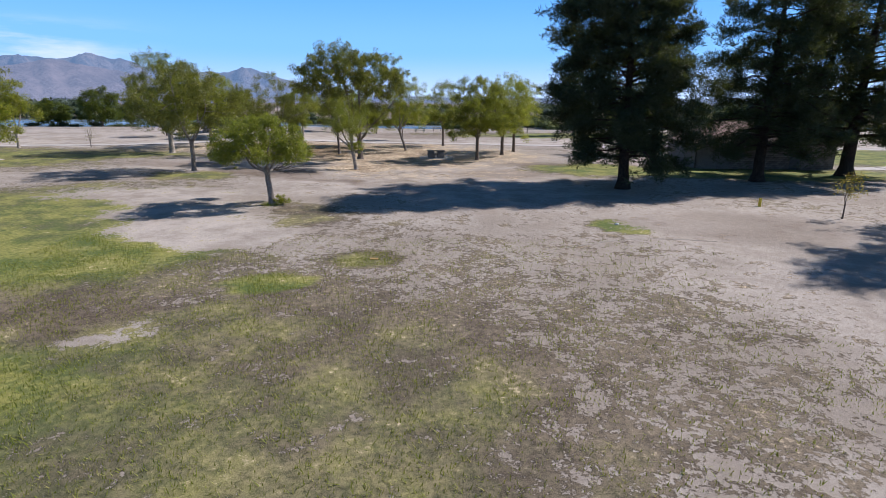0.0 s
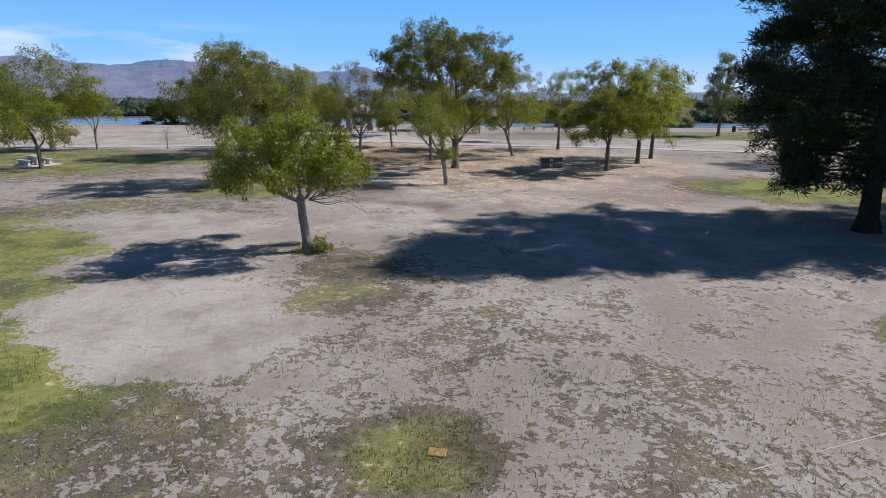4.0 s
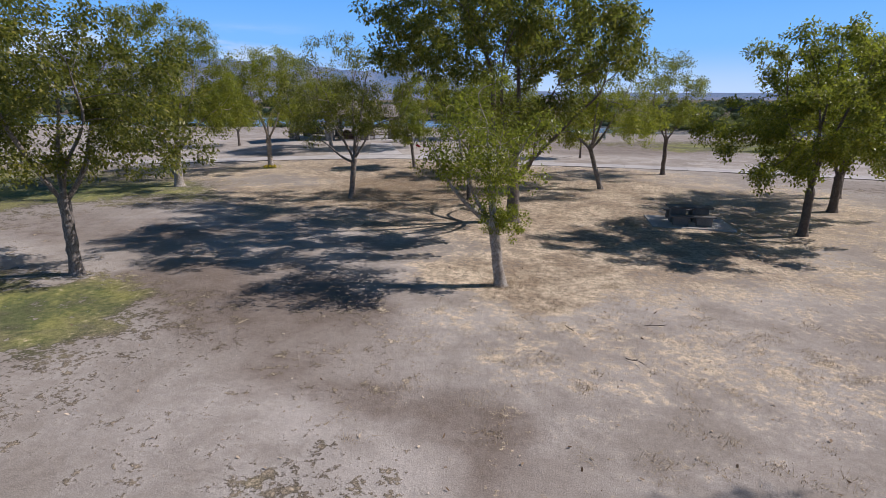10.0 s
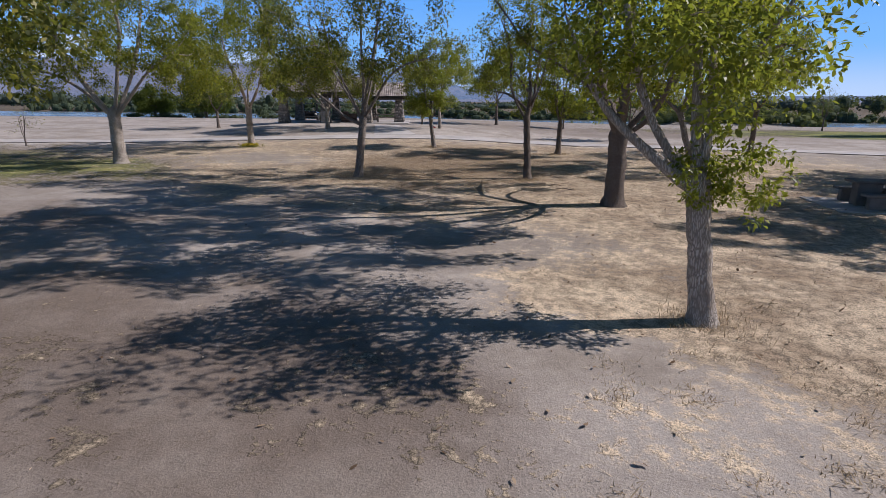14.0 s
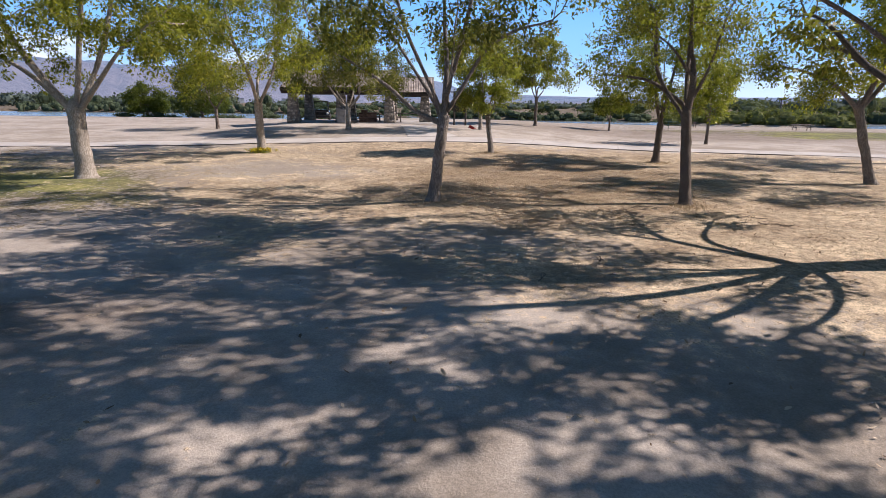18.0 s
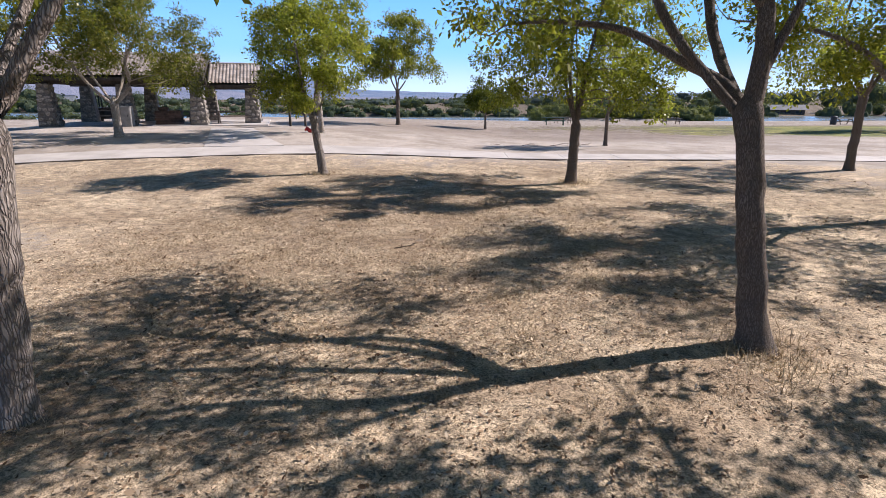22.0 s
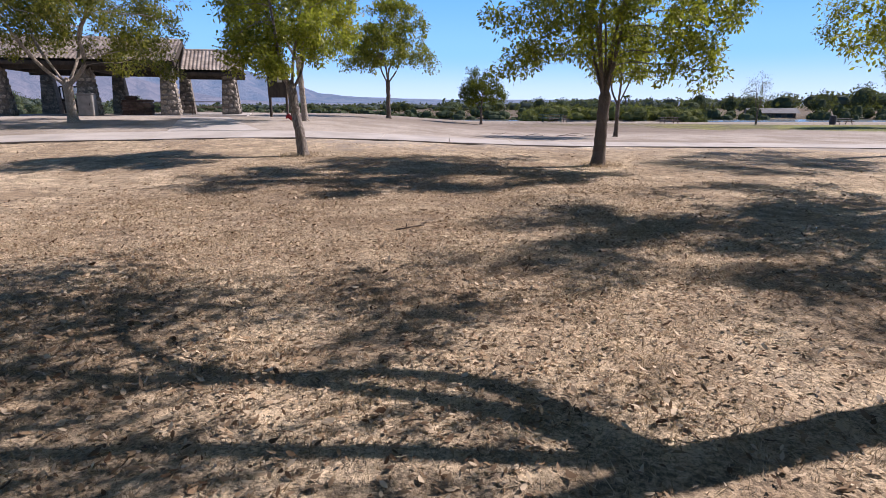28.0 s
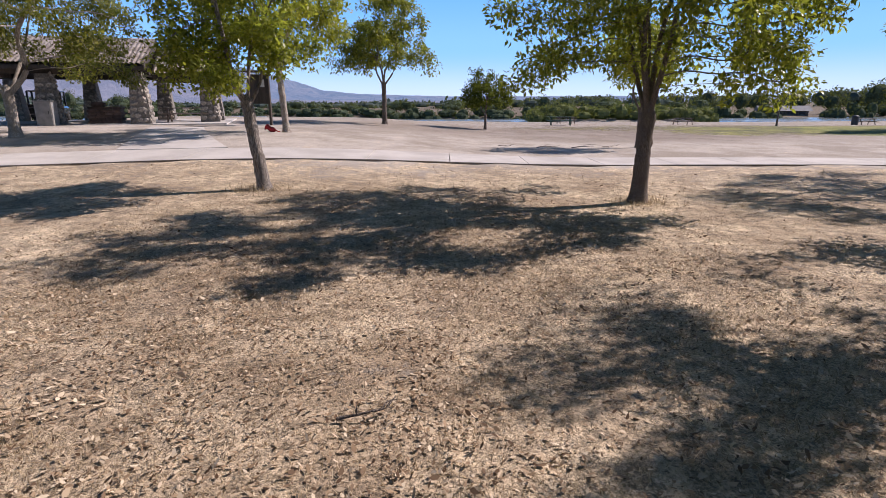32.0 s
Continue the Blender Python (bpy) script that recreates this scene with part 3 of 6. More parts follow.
def tube(points, radii, sides=8, rng=None, rough=0.0):
    """Corners and quads of a tapering tube along points."""
    pts, radii = np.asarray(points, float), np.asarray(radii, float)
    ahead = np.gradient(pts, axis=0)
    ahead /= np.linalg.norm(ahead, axis=1, keepdims=True) + 1e-9
    ref = np.where(np.abs(ahead[:, 2:3]) > 0.9, [[1.0, 0, 0]], [[0, 0, 1.0]])
    a = np.cross(ahead, ref)
    a /= np.linalg.norm(a, axis=1, keepdims=True) + 1e-9
    b = np.cross(ahead, a)
    ang = np.linspace(0, 2 * np.pi, sides, endpoint=False)
    swell = 1 + rough * (rng.standard_normal((len(pts), sides)) if rng is not None and rough else 0)
    ring = pts[:, None] + (radii[:, None] * swell)[..., None] * (np.cos(ang)[None, :, None] * a[:, None] + np.sin(ang)[None, :, None] * b[:, None])
    i = np.arange(len(pts) * sides).reshape(len(pts), sides)
    j = np.roll(i, -1, 1)
    faces = np.stack([i[:-1], j[:-1], j[1:], i[1:]], -1).reshape(-1, 4)
    return ring.reshape(-1, 3), faces


def joined(pieces):
    verts, faces, n = [], [], 0
    for v, f in pieces:
        verts.append(v)
        faces.append(f + n)
        n += len(v)
    return np.concatenate(verts), np.concatenate(faces)


def curve_between(a, b, lift, n, rng, wander=0.04):
    """A bent line from a to b that starts towards lift."""
    s = np.linspace(0, 1, n)[:, None]
    mid = a + lift
    pts = (1 - s) ** 2 * a + 2 * s * (1 - s) * mid + s**2 * b
    sway = rng.standard_normal((3, 3)) * np.array([[1.2], [0.8], [0.45]])
    kick = wander * np.linalg.norm(b - a) * sum(sway[k] * np.sin(np.pi * (k + 1) * s) for k in range(3))
    return pts + kick


def leaves(centres, counts, spreads, size, rng, droop=0.2, slim=0.5, flat=0.8):
    """Folded leaves in clumps about the centres, as many and as wide as given for each: corners and quads."""
    counts = np.broadcast_to(np.asarray(counts, int), len(centres))
    c = np.repeat(centres, counts, 0)
    n = len(c)
    off = rng.standard_normal((n, 3))
    out = off / (np.linalg.norm(off, axis=1, keepdims=True) + 1e-6)
    off = out * rng.random((n, 1)) ** 0.45 * np.repeat(np.broadcast_to(spreads, len(centres)), counts)[:, None]
    off[:, 2] *= flat
    p = c + off
    axis = rng.standard_normal((n, 3)) * 0.8 + out * 0.9
    axis[:, 2] -= droop * 2
    axis /= np.linalg.norm(axis, axis=1, keepdims=True)
    up = rng.standard_normal((n, 3)) * 0.6 + [0, 0, 1.3] + out * 0.5
    side = np.cross(axis, up)
    side /= np.linalg.norm(side, axis=1, keepdims=True) + 1e-6
    normal = np.cross(side, axis)
    long = size * (0.6 + 0.8 * rng.random((n, 1)))
    wide = long * slim * (0.8 + 0.4 * rng.random((n, 1)))
    fold = normal * long * 0.1
    if size < 0.095:
        ring = ((0.0, 0.0), (0.28, 0.46), (0.66, 0.44), (1.0, 0.0), (0.66, -0.44), (0.28, -0.46))
    else:
        ring = ((0.0, 0.0), (0.52, 0.5), (1.0, 0.0), (0.52, -0.5))
    v = np.stack([p + axis * long * a + side * wide * b + fold * abs(b) * 2 for a, b in ring], 1)
    return v.reshape(-1, 3), np.arange(len(ring) * n).reshape(n, len(ring))


def bent_line(points, step):
    """Points along a smooth line through the given ones, about a step apart."""
    pts = np.asarray(points, float)
    far = np.concatenate([[0], np.cumsum(np.linalg.norm(np.diff(pts, axis=0), axis=1))])
    slope = np.gradient(pts, far, axis=0)
    s = np.linspace(0, far[-1], max(3, int(far[-1] / step) + 1))
    k = np.clip(np.searchsorted(far, s, side="right") - 1, 0, len(far) - 2)
    h = (far[k + 1] - far[k])[:, None]
    u = (s - far[k])[:, None] / h
    return (2 * u**3 - 3 * u**2 + 1) * pts[k] + (u**3 - 2 * u**2 + u) * h * slope[k] + (3 * u**2 - 2 * u**3) * pts[k + 1] + (u**3 - u**2) * h * slope[k + 1]


def grown(nodes, parent, free, targets, step, rng, lift=0.1):
    """Let branches grow from the free nodes towards the targets until each is reached: nodes and the parent of each."""
    nodes, parent = list(nodes), list(parent)
    at = np.array(nodes)
    dist = np.linalg.norm(targets[:, None] - at[None], axis=2) + np.where(free, 0.0, 1e6)[None]
    near, best = dist.argmin(1), dist.min(1)
    alive = best > step * 1.2
    for _ in range(70):
        if not alive.any():
            break
        pull = {}
        for a in np.flatnonzero(alive):
            pull.setdefault(int(near[a]), []).append(a)
        fresh = []
        for k, wants in pull.items():
            way = targets[wants] - at[k]
            length = np.linalg.norm(way, axis=1, keepdims=True)
            way = (way / (length + 1e-6) / (0.3 + length)).sum(0)
            way /= np.linalg.norm(way) + 1e-6
            back = at[k] - at[parent[k]] if parent[k] >= 0 else np.zeros(3)
            way = way + 0.35 * back / (np.linalg.norm(back) + 1e-6) + rng.standard_normal(3) * 0.22 + [0, 0, lift]
            fresh.append((k, at[k] + way / (np.linalg.norm(way) + 1e-6) * step * (0.8 + 0.4 * rng.random())))
        first = len(nodes)
        for k, p in fresh:
            nodes.append(p)
            parent.append(k)
        at = np.array(nodes)
        d = np.linalg.norm(targets[:, None] - at[None, first:], axis=2)
        closer = d.min(1) < best
        near = np.where(closer, d.argmin(1) + first, near)
        best = np.minimum(best, d.min(1))
        alive = alive & (best > step * 1.2)
    return at, np.array(parent)


def broad_tree(name, label, x, y, top, radius, fork, trunk, seed, bottom=None, lean=(0, 0), offset=(0, 0), limbs=5, clumps=120, per=90, leaf=0.11, foliage=None, bark=None, spread=0.3, steep=0.5, under=0.45, low=0.4, arms=(), tufts=1.0, bare=0.0, even=False):
    """A broad-leaved tree: flared trunk, bending limbs that fork again and again towards an uneven dome, and leaves in clumps on
    the twigs. Sizes in metres. arms: limbs of their own as (girth, points from the tree's foot). bare: share of leafless twigs; even: a smooth full dome."""
    rng = np.random.default_rng(seed)
    root = thing(name, spot(x, y), label, "tree")
    foot, head = np.array([0.0, 0, -0.08]), np.array([lean[0], lean[1], fork])
    s = np.linspace(0, 1, 18)[:, None]
    spine = foot + (head - foot) * s + np.concatenate([rng.standard_normal((18, 2)) * 0.004 * fork, np.zeros((18, 1))], 1) * np.sin(np.pi * s)
    flare = 1 + 0.75 * np.exp(-s[:, 0] * fork / 0.16) + 0.14 * (1 - s[:, 0])
    flare[-3:] *= (1.03, 1.08, 1.1)
    crotch = spine[-1] + np.array([[0, 0, 0.5], [0, 0, 0.9], [0, 0, 1.1]]) * trunk * 1.6
    v, f = tube(np.concatenate([spine, crotch]), trunk * np.concatenate([flare, [0.85, 0.45, 0.05]]), 16, rng, 0.04)
    part("trunk", mesh_of("trunk", v, f, True), bark or BARK, root)
    bottom = fork * 1.05 if bottom is None else bottom
    zc = bottom + (top - bottom) * low
    centre = np.array([lean[0] + offset[0], lean[1] + offset[1], zc])
    step = float(np.clip(radius * 0.075, 0.14, 0.5))
    # lobes over an uneven dome, filled with the ends of twigs
    lobes = int(16 + radius * (19 if even else 9))
    k = np.arange(lobes) + 0.5
    up = 1 - (1 + under) * k / lobes
    spin = k * 2.39996 + seed + rng.standard_normal(lobes) * 0.3
    flat_r = np.sqrt(np.clip(1 - up**2, 0, 1))
    reach = (0.84 + 0.06 * rng.random(lobes)) if even else (0.74 + 0.22 * rng.random(lobes)) * (1 + 0.08 * np.sin(spin * 2 + seed))
    tall = np.where(up > 0, top - zc, (zc - bottom) * 1.25)
    wide = radius * (0.17 + 0.16 * rng.random(lobes))
    tips = centre + np.stack([np.cos(spin) * flat_r * radius, np.sin(spin) * flat_r * radius, up * tall], -1) * reach[:, None]
    inner = rng.random(lobes) < 0.22
    tips[inner] = centre + (tips[inner] - centre) * 0.5
    many = int(np.clip(clumps * 2.6, 150, 900))
    which = rng.choice(lobes, many, p=wide**2 / (wide**2).sum())
    way = rng.standard_normal((many, 3))
    way /= np.linalg.norm(way, axis=1, keepdims=True)
    targets = tips[which] + way * rng.random((many, 1)) ** 0.5 * wide[which][:, None] * [1, 1, 0.9]
    for girth, points in arms:
        line = bent_line(points, 0.1)
        out = line[rng.integers(int(len(line) * 0.66), len(line), 20)]
        targets = np.concatenate([targets, out + rng.standard_normal((20, 3)) * 0.34])
    # main limbs
    nodes, parent, free, least = [spine[-2]], [-1], [False], [trunk * 0.9]
    starts = 2 * np.pi * (np.arange(limbs) + rng.random(limbs) * 0.6) / max(limbs, 1) + seed
    lines = []
    for a in starts:
        rise = steep + 0.35 * rng.random()
        out = np.array([math.cos(a), math.sin(a), 0.0]) * radius * (0.62 - 0.28 * rise)
        end = centre + out + np.array([0, 0, (top - zc) * (rise * 0.6 - 0.1)])
        begin = spine[-2]
        knee = begin + (end - begin) * [0.42, 0.42, 0.3] + rng.standard_normal(3) * 0.05 * radius
        knee2 = begin + (end - begin) * [0.75, 0.75, 0.68] + rng.standard_normal(3) * 0.07 * radius
        lines.append((trunk * 0.3, (begin, knee, knee2, end)))
    for girth, points in lines + list(arms):
        line = bent_line(points, step)
        here = int(np.linalg.norm(np.array(nodes) - line[0], axis=1).argmin())
        for j, p in enumerate(line[1:]):
            nodes.append(p)
            parent.append(here)
            free.append(np.linalg.norm(p - spine[-2]) > 0.22 * radius)
            least.append(girth * (1 - 0.85 * (j + 1) / (len(line) - 1)))
            here = len(nodes) - 1
    at, parent = grown(nodes, parent, free, targets, step, rng)
    total_n = len(at)
    ends = np.ones(total_n)
    has_child = np.zeros(total_n, bool)
    has_child[parent[1:]] = True
    ends[has_child] = 0
    for n in range(total_n - 1, 0, -1):
        ends[parent[n]] += ends[n]
    thin = 0.006
    power = np.clip(math.log(max(ends[0], 3)) / math.log(max(trunk * 0.95, 0.02) / thin), 1.5, 3.2)
    girths = thin * ends ** (1 / power)
    girths[: len(least)] = np.maximum(girths[: len(least)], least)
    heir = -np.ones(total_n, int)
    for n in range(1, total_n):
        if heir[parent[n]] < 0 or girths[n] > girths[heir[parent[n]]]:
            heir[parent[n]] = n
    owner = np.arange(total_n)
    for n in range(1, total_n):
        owner[n] = n if parent[n] == 0 else owner[parent[n]]
    pieces = {}
    for n in range(1, total_n):
        if parent[n] != 0 and heir[parent[n]] == n:
            continue
        chain = [n]
        while heir[chain[-1]] >= 0:
            chain.append(heir[chain[-1]])
        pts = np.concatenate([at[parent[n]][None], at[chain]])
        pts[1:-1] = 0.25 * pts[:-2] + 0.5 * pts[1:-1] + 0.25 * pts[2:]
        r = np.concatenate([[girths[n]], girths[chain]])
        if len(r) > 3:
            r[1:-1] = 0.25 * r[:-2] + 0.5 * r[1:-1] + 0.25 * r[2:]
        r[-1] *= 0.5
        if parent[n] == 0:
            r[0] *= 1.25
        sides = 9 if r[0] > 0.05 else 5 if r[0] > 0.02 else 3
        pieces.setdefault(owner[n], []).append(tube(pts, r, sides, rng, 0.05 if sides == 9 else 0.0))
    for bits in pieces.values():
        v, f = joined(bits)
        part("limb", mesh_of("limb", v, f, True), bark or BARK, root)
    twig = np.flatnonzero((ends <= 3) & (np.arange(total_n) >= len(least)))
    twig = twig[rng.random(len(twig)) >= bare]
    lots = rng.gamma(1.6, 1.0, len(twig)) * np.where(has_child[twig], 0.6, 1.2)
    counts = np.maximum(1, lots / lots.sum() * clumps * per * 2.1 * tufts).astype(int)
    wideness = spread * 0.78 * np.sqrt(0.3 + lots / lots.mean()) * (0.75 + 0.5 * rng.random(len(twig)))
    v, f = leaves(at[twig] + rng.standard_normal((len(twig), 3)) * 0.05, counts, wideness, leaf, rng)
    part("crown", mesh_of("crown", v, f), foliage or LEAF_GREEN, root)
    return root


def pine_tree(label, x, y, top, radius, bare, trunk, seed, sprays=900, per=70, needle=0.3, shift=(0.0, 0.0)):
    """A tall pine: straight trunk, tiers of limbs with side sprays, dense tufts of fine needles in layered masses."""
    rng = np.random.default_rng(seed)
    root = thing("pine_tree", spot(x, y), label, "tree", group="pines")
    s = np.linspace(0, 1, 22)
    spine = np.stack([0.25 * np.sin(s * 2.2 + seed), 0.2 * np.sin(s * 1.7), -0.1 + s * top * 0.97], -1)
    v, f = tube(spine, trunk * (1 - 0.93 * s) * (1 + 0.6 * np.exp(-s * top / 0.3)), 14, rng, 0.05)
    part("trunk", mesh_of("trunk", v, f, True), BARK_PINE, root)
    centres, spreads = [], []
    tiers = 110
    drift = np.array([shift[0], shift[1], 0.0])
    for n in range(tiers):
        h = (n + rng.random()) / tiers
        z = bare + (top - bare) * h
        reach = radius * (0.78 + 0.22 * math.sin(min(1, h * 2.4) * math.pi / 2)) * (1 - h**3.0) * (0.5 + 0.62 * rng.random()) + 0.5
        a = n * 2.4 + rng.random() * 0.9
        k = min(int(z / top * 21), 20)
        begin = spine[k] * [1, 1, 0] + [0, 0, z]
        end = begin + np.array([math.cos(a) * reach, math.sin(a) * reach, reach * (0.3 - 0.5 * (1 - h))]) + drift * min(1.0, 3 * (1 - h))
        line = curve_between(begin, end, np.array([math.cos(a) * reach * 0.5, math.sin(a) * reach * 0.5, reach * 0.14]), 9, rng, 0.03)
        pieces = [tube(line, np.linspace(max(0.03, trunk * 0.28 * (1 - h)), 0.012, 9), 6, rng, 0.05)]
        many = max(6, int(sprays / tiers * reach / radius * 1.6))
        heaps = 0.25 + 0.75 * rng.random(max(2, int(reach * 0.55))) ** 0.6
        u = np.clip(rng.choice(heaps, many) + 0.05 * rng.standard_normal(many), 0.1, 1.03)
        at = np.stack([np.interp(u, np.linspace(0, 1, 9), line[:, m]) for m in range(3)], -1)
        off = rng.standard_normal((many, 3)) * [0.5, 0.5, 0.34] - [0, 0, 0.05]
        for p, q in list(zip(at, at + off))[::2]:
            pieces.append(tube(np.stack([p, (p + q) / 2 + [0, 0, 0.06], q]), [0.016, 0.011, 0.004], 4))
        v, f = joined(pieces)
        part("limb", mesh_of("limb", v, f, True), BARK_PINE, root)
        centres.append(at + off)
    centres = np.concatenate(centres)
    n = len(centres) * per
    c = np.repeat(centres, per, 0)
    way = rng.standard_normal((n, 3))
    way /= np.linalg.norm(way, axis=1, keepdims=True)
    p = c + way * (rng.random((n, 1)) ** 0.6) * [0.36, 0.36, 0.26]
    axis = way * [1, 1, 0.6] + rng.standard_normal((n, 3)) * 0.45 + [0, 0, 0.35]
    axis /= np.linalg.norm(axis, axis=1, keepdims=True)
    side = np.cross(axis, rng.standard_normal((n, 3)))
    side /= np.linalg.norm(side, axis=1, keepdims=True)
    long = needle * (0.6 + 0.8 * rng.random((n, 1)))
    v = np.stack([p - side * 0.03, p + side * 0.03, p + axis * long], 1).reshape(-1, 3)
    part("crown", mesh_of("crown", v, np.arange(3 * n).reshape(n, 3)), NEEDLE, root)
    return root


# ---- trees of the grove ----
broad_tree("tree", "small rounded green tree with a pale leaning trunk on bare dirt", -8.5, 27.6, 4.95, 2.7, 2.0, 0.15, 11, bottom=2.05, tufts=1.05, bark=BARK_MID, lean=(-0.2, 0.1), offset=(-0.25, 0.1), limbs=5, clumps=175, per=95, leaf=0.092, under=0.4, foliage=LEAF_FRESH, spread=0.29)
young = broad_tree("tree", "slender young tree with leaves down to its fork in straw", -6.5, 43.1, 6.0, 1.85, 2.0, 0.15, 12, lean=(-0.3, 0), bare=0.28, tufts=0.52, bottom=2.3, under=0.5, offset=(-0.45, 0.2), limbs=2, arms=((0.105, ((-0.28, 0, 1.85), (-0.45, 0.05, 3.4), (-0.55, 0.1, 4.9))), (0.1, ((-0.28, 0, 1.85), (-0.85, 0, 2.3), (-1.6, 0.1, 3.0), (-2.2, 0.1, 4.2))), (0.06, ((-0.4, 0, 3.0), (0.1, 0, 3.55), (0.7, 0, 4.6)))), clumps=120, per=90, leaf=0.085, foliage=LEAF_FRESH, bark=BARK_PALE, spread=0.34, steep=0.8)
rng = np.random.default_rng(88)
tuft_at = rng.standard_normal((60, 3)) * [0.4, 0.3, 0.26] + [0.0, 0.0, 2.1]
part("leaf_tuft", mesh_of("leaf_tuft", *leaves(tuft_at, 42, 0.16, 0.07, rng)), LEAF_FRESH, young, "tuft of leaves sprouting at the fork")
broad_tree("tree", "tall umbrella-shaped tree with open rising limbs over dry grass", -7.3, 50.9, 10.7, 5.5, 2.05, 0.25, 13, bottom=5.5, tufts=1.3, even=True, offset=(-0.4, -0.8), under=0.4, low=0.42, limbs=1, arms=((0.16, ((0, 0, 1.95), (0.1, 0.05, 4.0), (0.0, 0.1, 7.6))), (0.06, ((0.05, 0, 2.5), (-0.7, 0, 3.2), (-1.6, 0, 3.9), (-2.7, -0.1, 4.5))), (0.11, ((0, 0, 2.0), (0.06, -1.3, 3.2), (-0.13, -2.2, 4.2), (-0.17, -2.9, 5.2), (-0.1, -3.6, 6.2))), (0.08, ((0, 0, 1.95), (0.6, -0.5, 2.4), (1.0, -1.4, 3.2), (1.1, -2.0, 4.2), (1.5, -2.6, 5.3))), (0.05, ((0.0, -1.75, 3.7), (0.4, -2.3, 4.2), (0.75, -2.9, 4.8))), (0.095, ((0, 0, 2.0), (-0.18, 1.3, 2.85), (-0.5, 2.3, 3.4), (-0.8, 2.9, 4.0), (-1.0, 3.7, 4.5), (-1.1, 4.3, 4.6), (-1.15, 5.0, 4.6))), (0.07, ((-0.45, 2.2, 3.35), (-0.36, 3.8, 3.8), (-0.38, 5.2, 3.95), (-0.45, 5.9, 4.0))), (0.08, ((0, 0, 2.0), (-0.1, 2.0, 2.95), (0.8, 3.9, 3.45), (1.3, 4.8, 3.65), (2.4, 5.6, 3.9))), (0.09, ((0, 0, 2.0), (1.1, 0.3, 3.2), (2.4, 0.5, 4.6), (3.6, 0.6, 5.8)))), clumps=400, per=56, leaf=0.15, foliage=LEAF_OLIVE, spread=0.383, steep=0.75)
broad_tree("tree", "vase-shaped tree with a dark bent trunk in dry grass", -15.82, 53.68, 8.3, 3.8, 2.15, 0.135, 14, bottom=2.8, tufts=0.85, bare=0.42, under=0.6, lean=(0.3, 0), limbs=0, arms=((0.075, ((0.28, 0, 2.0), (-0.45, 0, 2.3), (-1.1, -0.1, 2.9), (-1.7, -0.2, 3.3), (-2.8, -0.2, 3.9))), (0.06, ((0.25, 0, 2.3), (-0.4, 0.3, 3.1), (-0.9, 0.4, 3.8), (-1.6, 0.5, 4.8))), (0.06, ((0.28, 0, 2.3), (-0.2, -0.3, 3.4), (-0.6, -0.5, 4.4), (-0.8, -0.7, 5.6))), (0.09, ((0.28, 0, 2.25), (0.35, 0.1, 3.3), (0.25, 0.2, 4.6), (0.3, 0.2, 6.2))), (0.06, ((0.3, 0, 2.4), (0.65, -0.3, 3.4), (1.0, -0.5, 4.5), (1.3, -0.6, 5.8))), (0.065, ((0.28, 0, 2.2), (0.8, 0.2, 3.0), (1.2, 0.3, 3.7), (1.9, 0.3, 4.2), (2.9, 0.3, 4.4))), (0.05, ((0.3, 0, 2.3), (0.3, 0.8, 3.3), (0.2, 1.6, 4.6)))), clumps=150, per=80, leaf=0.105, bark=BARK_MID, foliage=LEAF_OLIVE, spread=0.365, steep=0.6)
broad_tree("tree", "straight-trunked tree with a high forked crown over leaf litter", -10.0, 54.95, 7.4, 2.3, 2.3, 0.122, 15, tufts=0.62, bare=0.38, bottom=3.5, lean=(-0.17, 0.45), offset=(-0.3, 2.0), under=0.35, limbs=2, arms=((0.075, ((-0.17, 0.45, 2.2), (-0.16, 0.72, 2.45), (-0.53, 1.36, 2.85), (-1.03, 1.74, 3.2), (-1.76, 2.14, 3.35), (-2.36, 3.25, 3.45))), (0.1, ((-0.17, 0.45, 2.2), (-0.08, 0.52, 3.1), (-0.19, 1.0, 4.3), (-0.25, 1.2, 5.8))), (0.055, ((-0.12, 0.5, 2.6), (0.2, 0.5, 3.3), (0.5, 0.6, 4.5))), (0.05, ((-0.1, 0.55, 3.2), (-0.8, 0.6, 4.1), (-1.7, 0.8, 4.6)))), clumps=120, per=85, leaf=0.1, foliage=LEAF_GREEN, spread=0.365)
broad_tree("tree", "crooked pale-trunked tree with a loose yellow-green crown", -3.65, 60.9, 8.7, 3.3, 2.6, 0.132, 16, bottom=2.3, tufts=1.1, bare=0.3, under=0.65, lean=(-0.85, 0), offset=(1.0, -0.1), limbs=2, arms=((0.085, ((-0.82, 0, 2.5), (-1.9, -0.2, 3.4), (-3.4, -0.3, 3.9), (-4.9, -0.4, 4.0))), (0.1, ((-0.82, 0, 2.5), (-0.3, 0, 4.0), (0.2, 0.3, 5.8)))), clumps=160, per=90, leaf=0.105, foliage=LEAF_YELLOW, bark=BARK_MID, spread=0.365)
broad_tree("tree", "thin-crowned tree beside the concrete path", 0.5, 68.6, 8.7, 2.9, 2.7, 0.14, 17, bottom=2.0, tufts=0.95, limbs=4, clumps=130, per=66, leaf=0.12, foliage=LEAF_GREEN, spread=0.365)
broad_tree("tree", "round green tree shading a picnic table", 3.7, 52.0, 8.4, 4.3, 1.9, 0.16, 18, steep=0.85, bottom=2.0, tufts=1.8, under=0.65, limbs=4, clumps=150, per=84, leaf=0.13, foliage=LEAF_GREEN, spread=0.348)
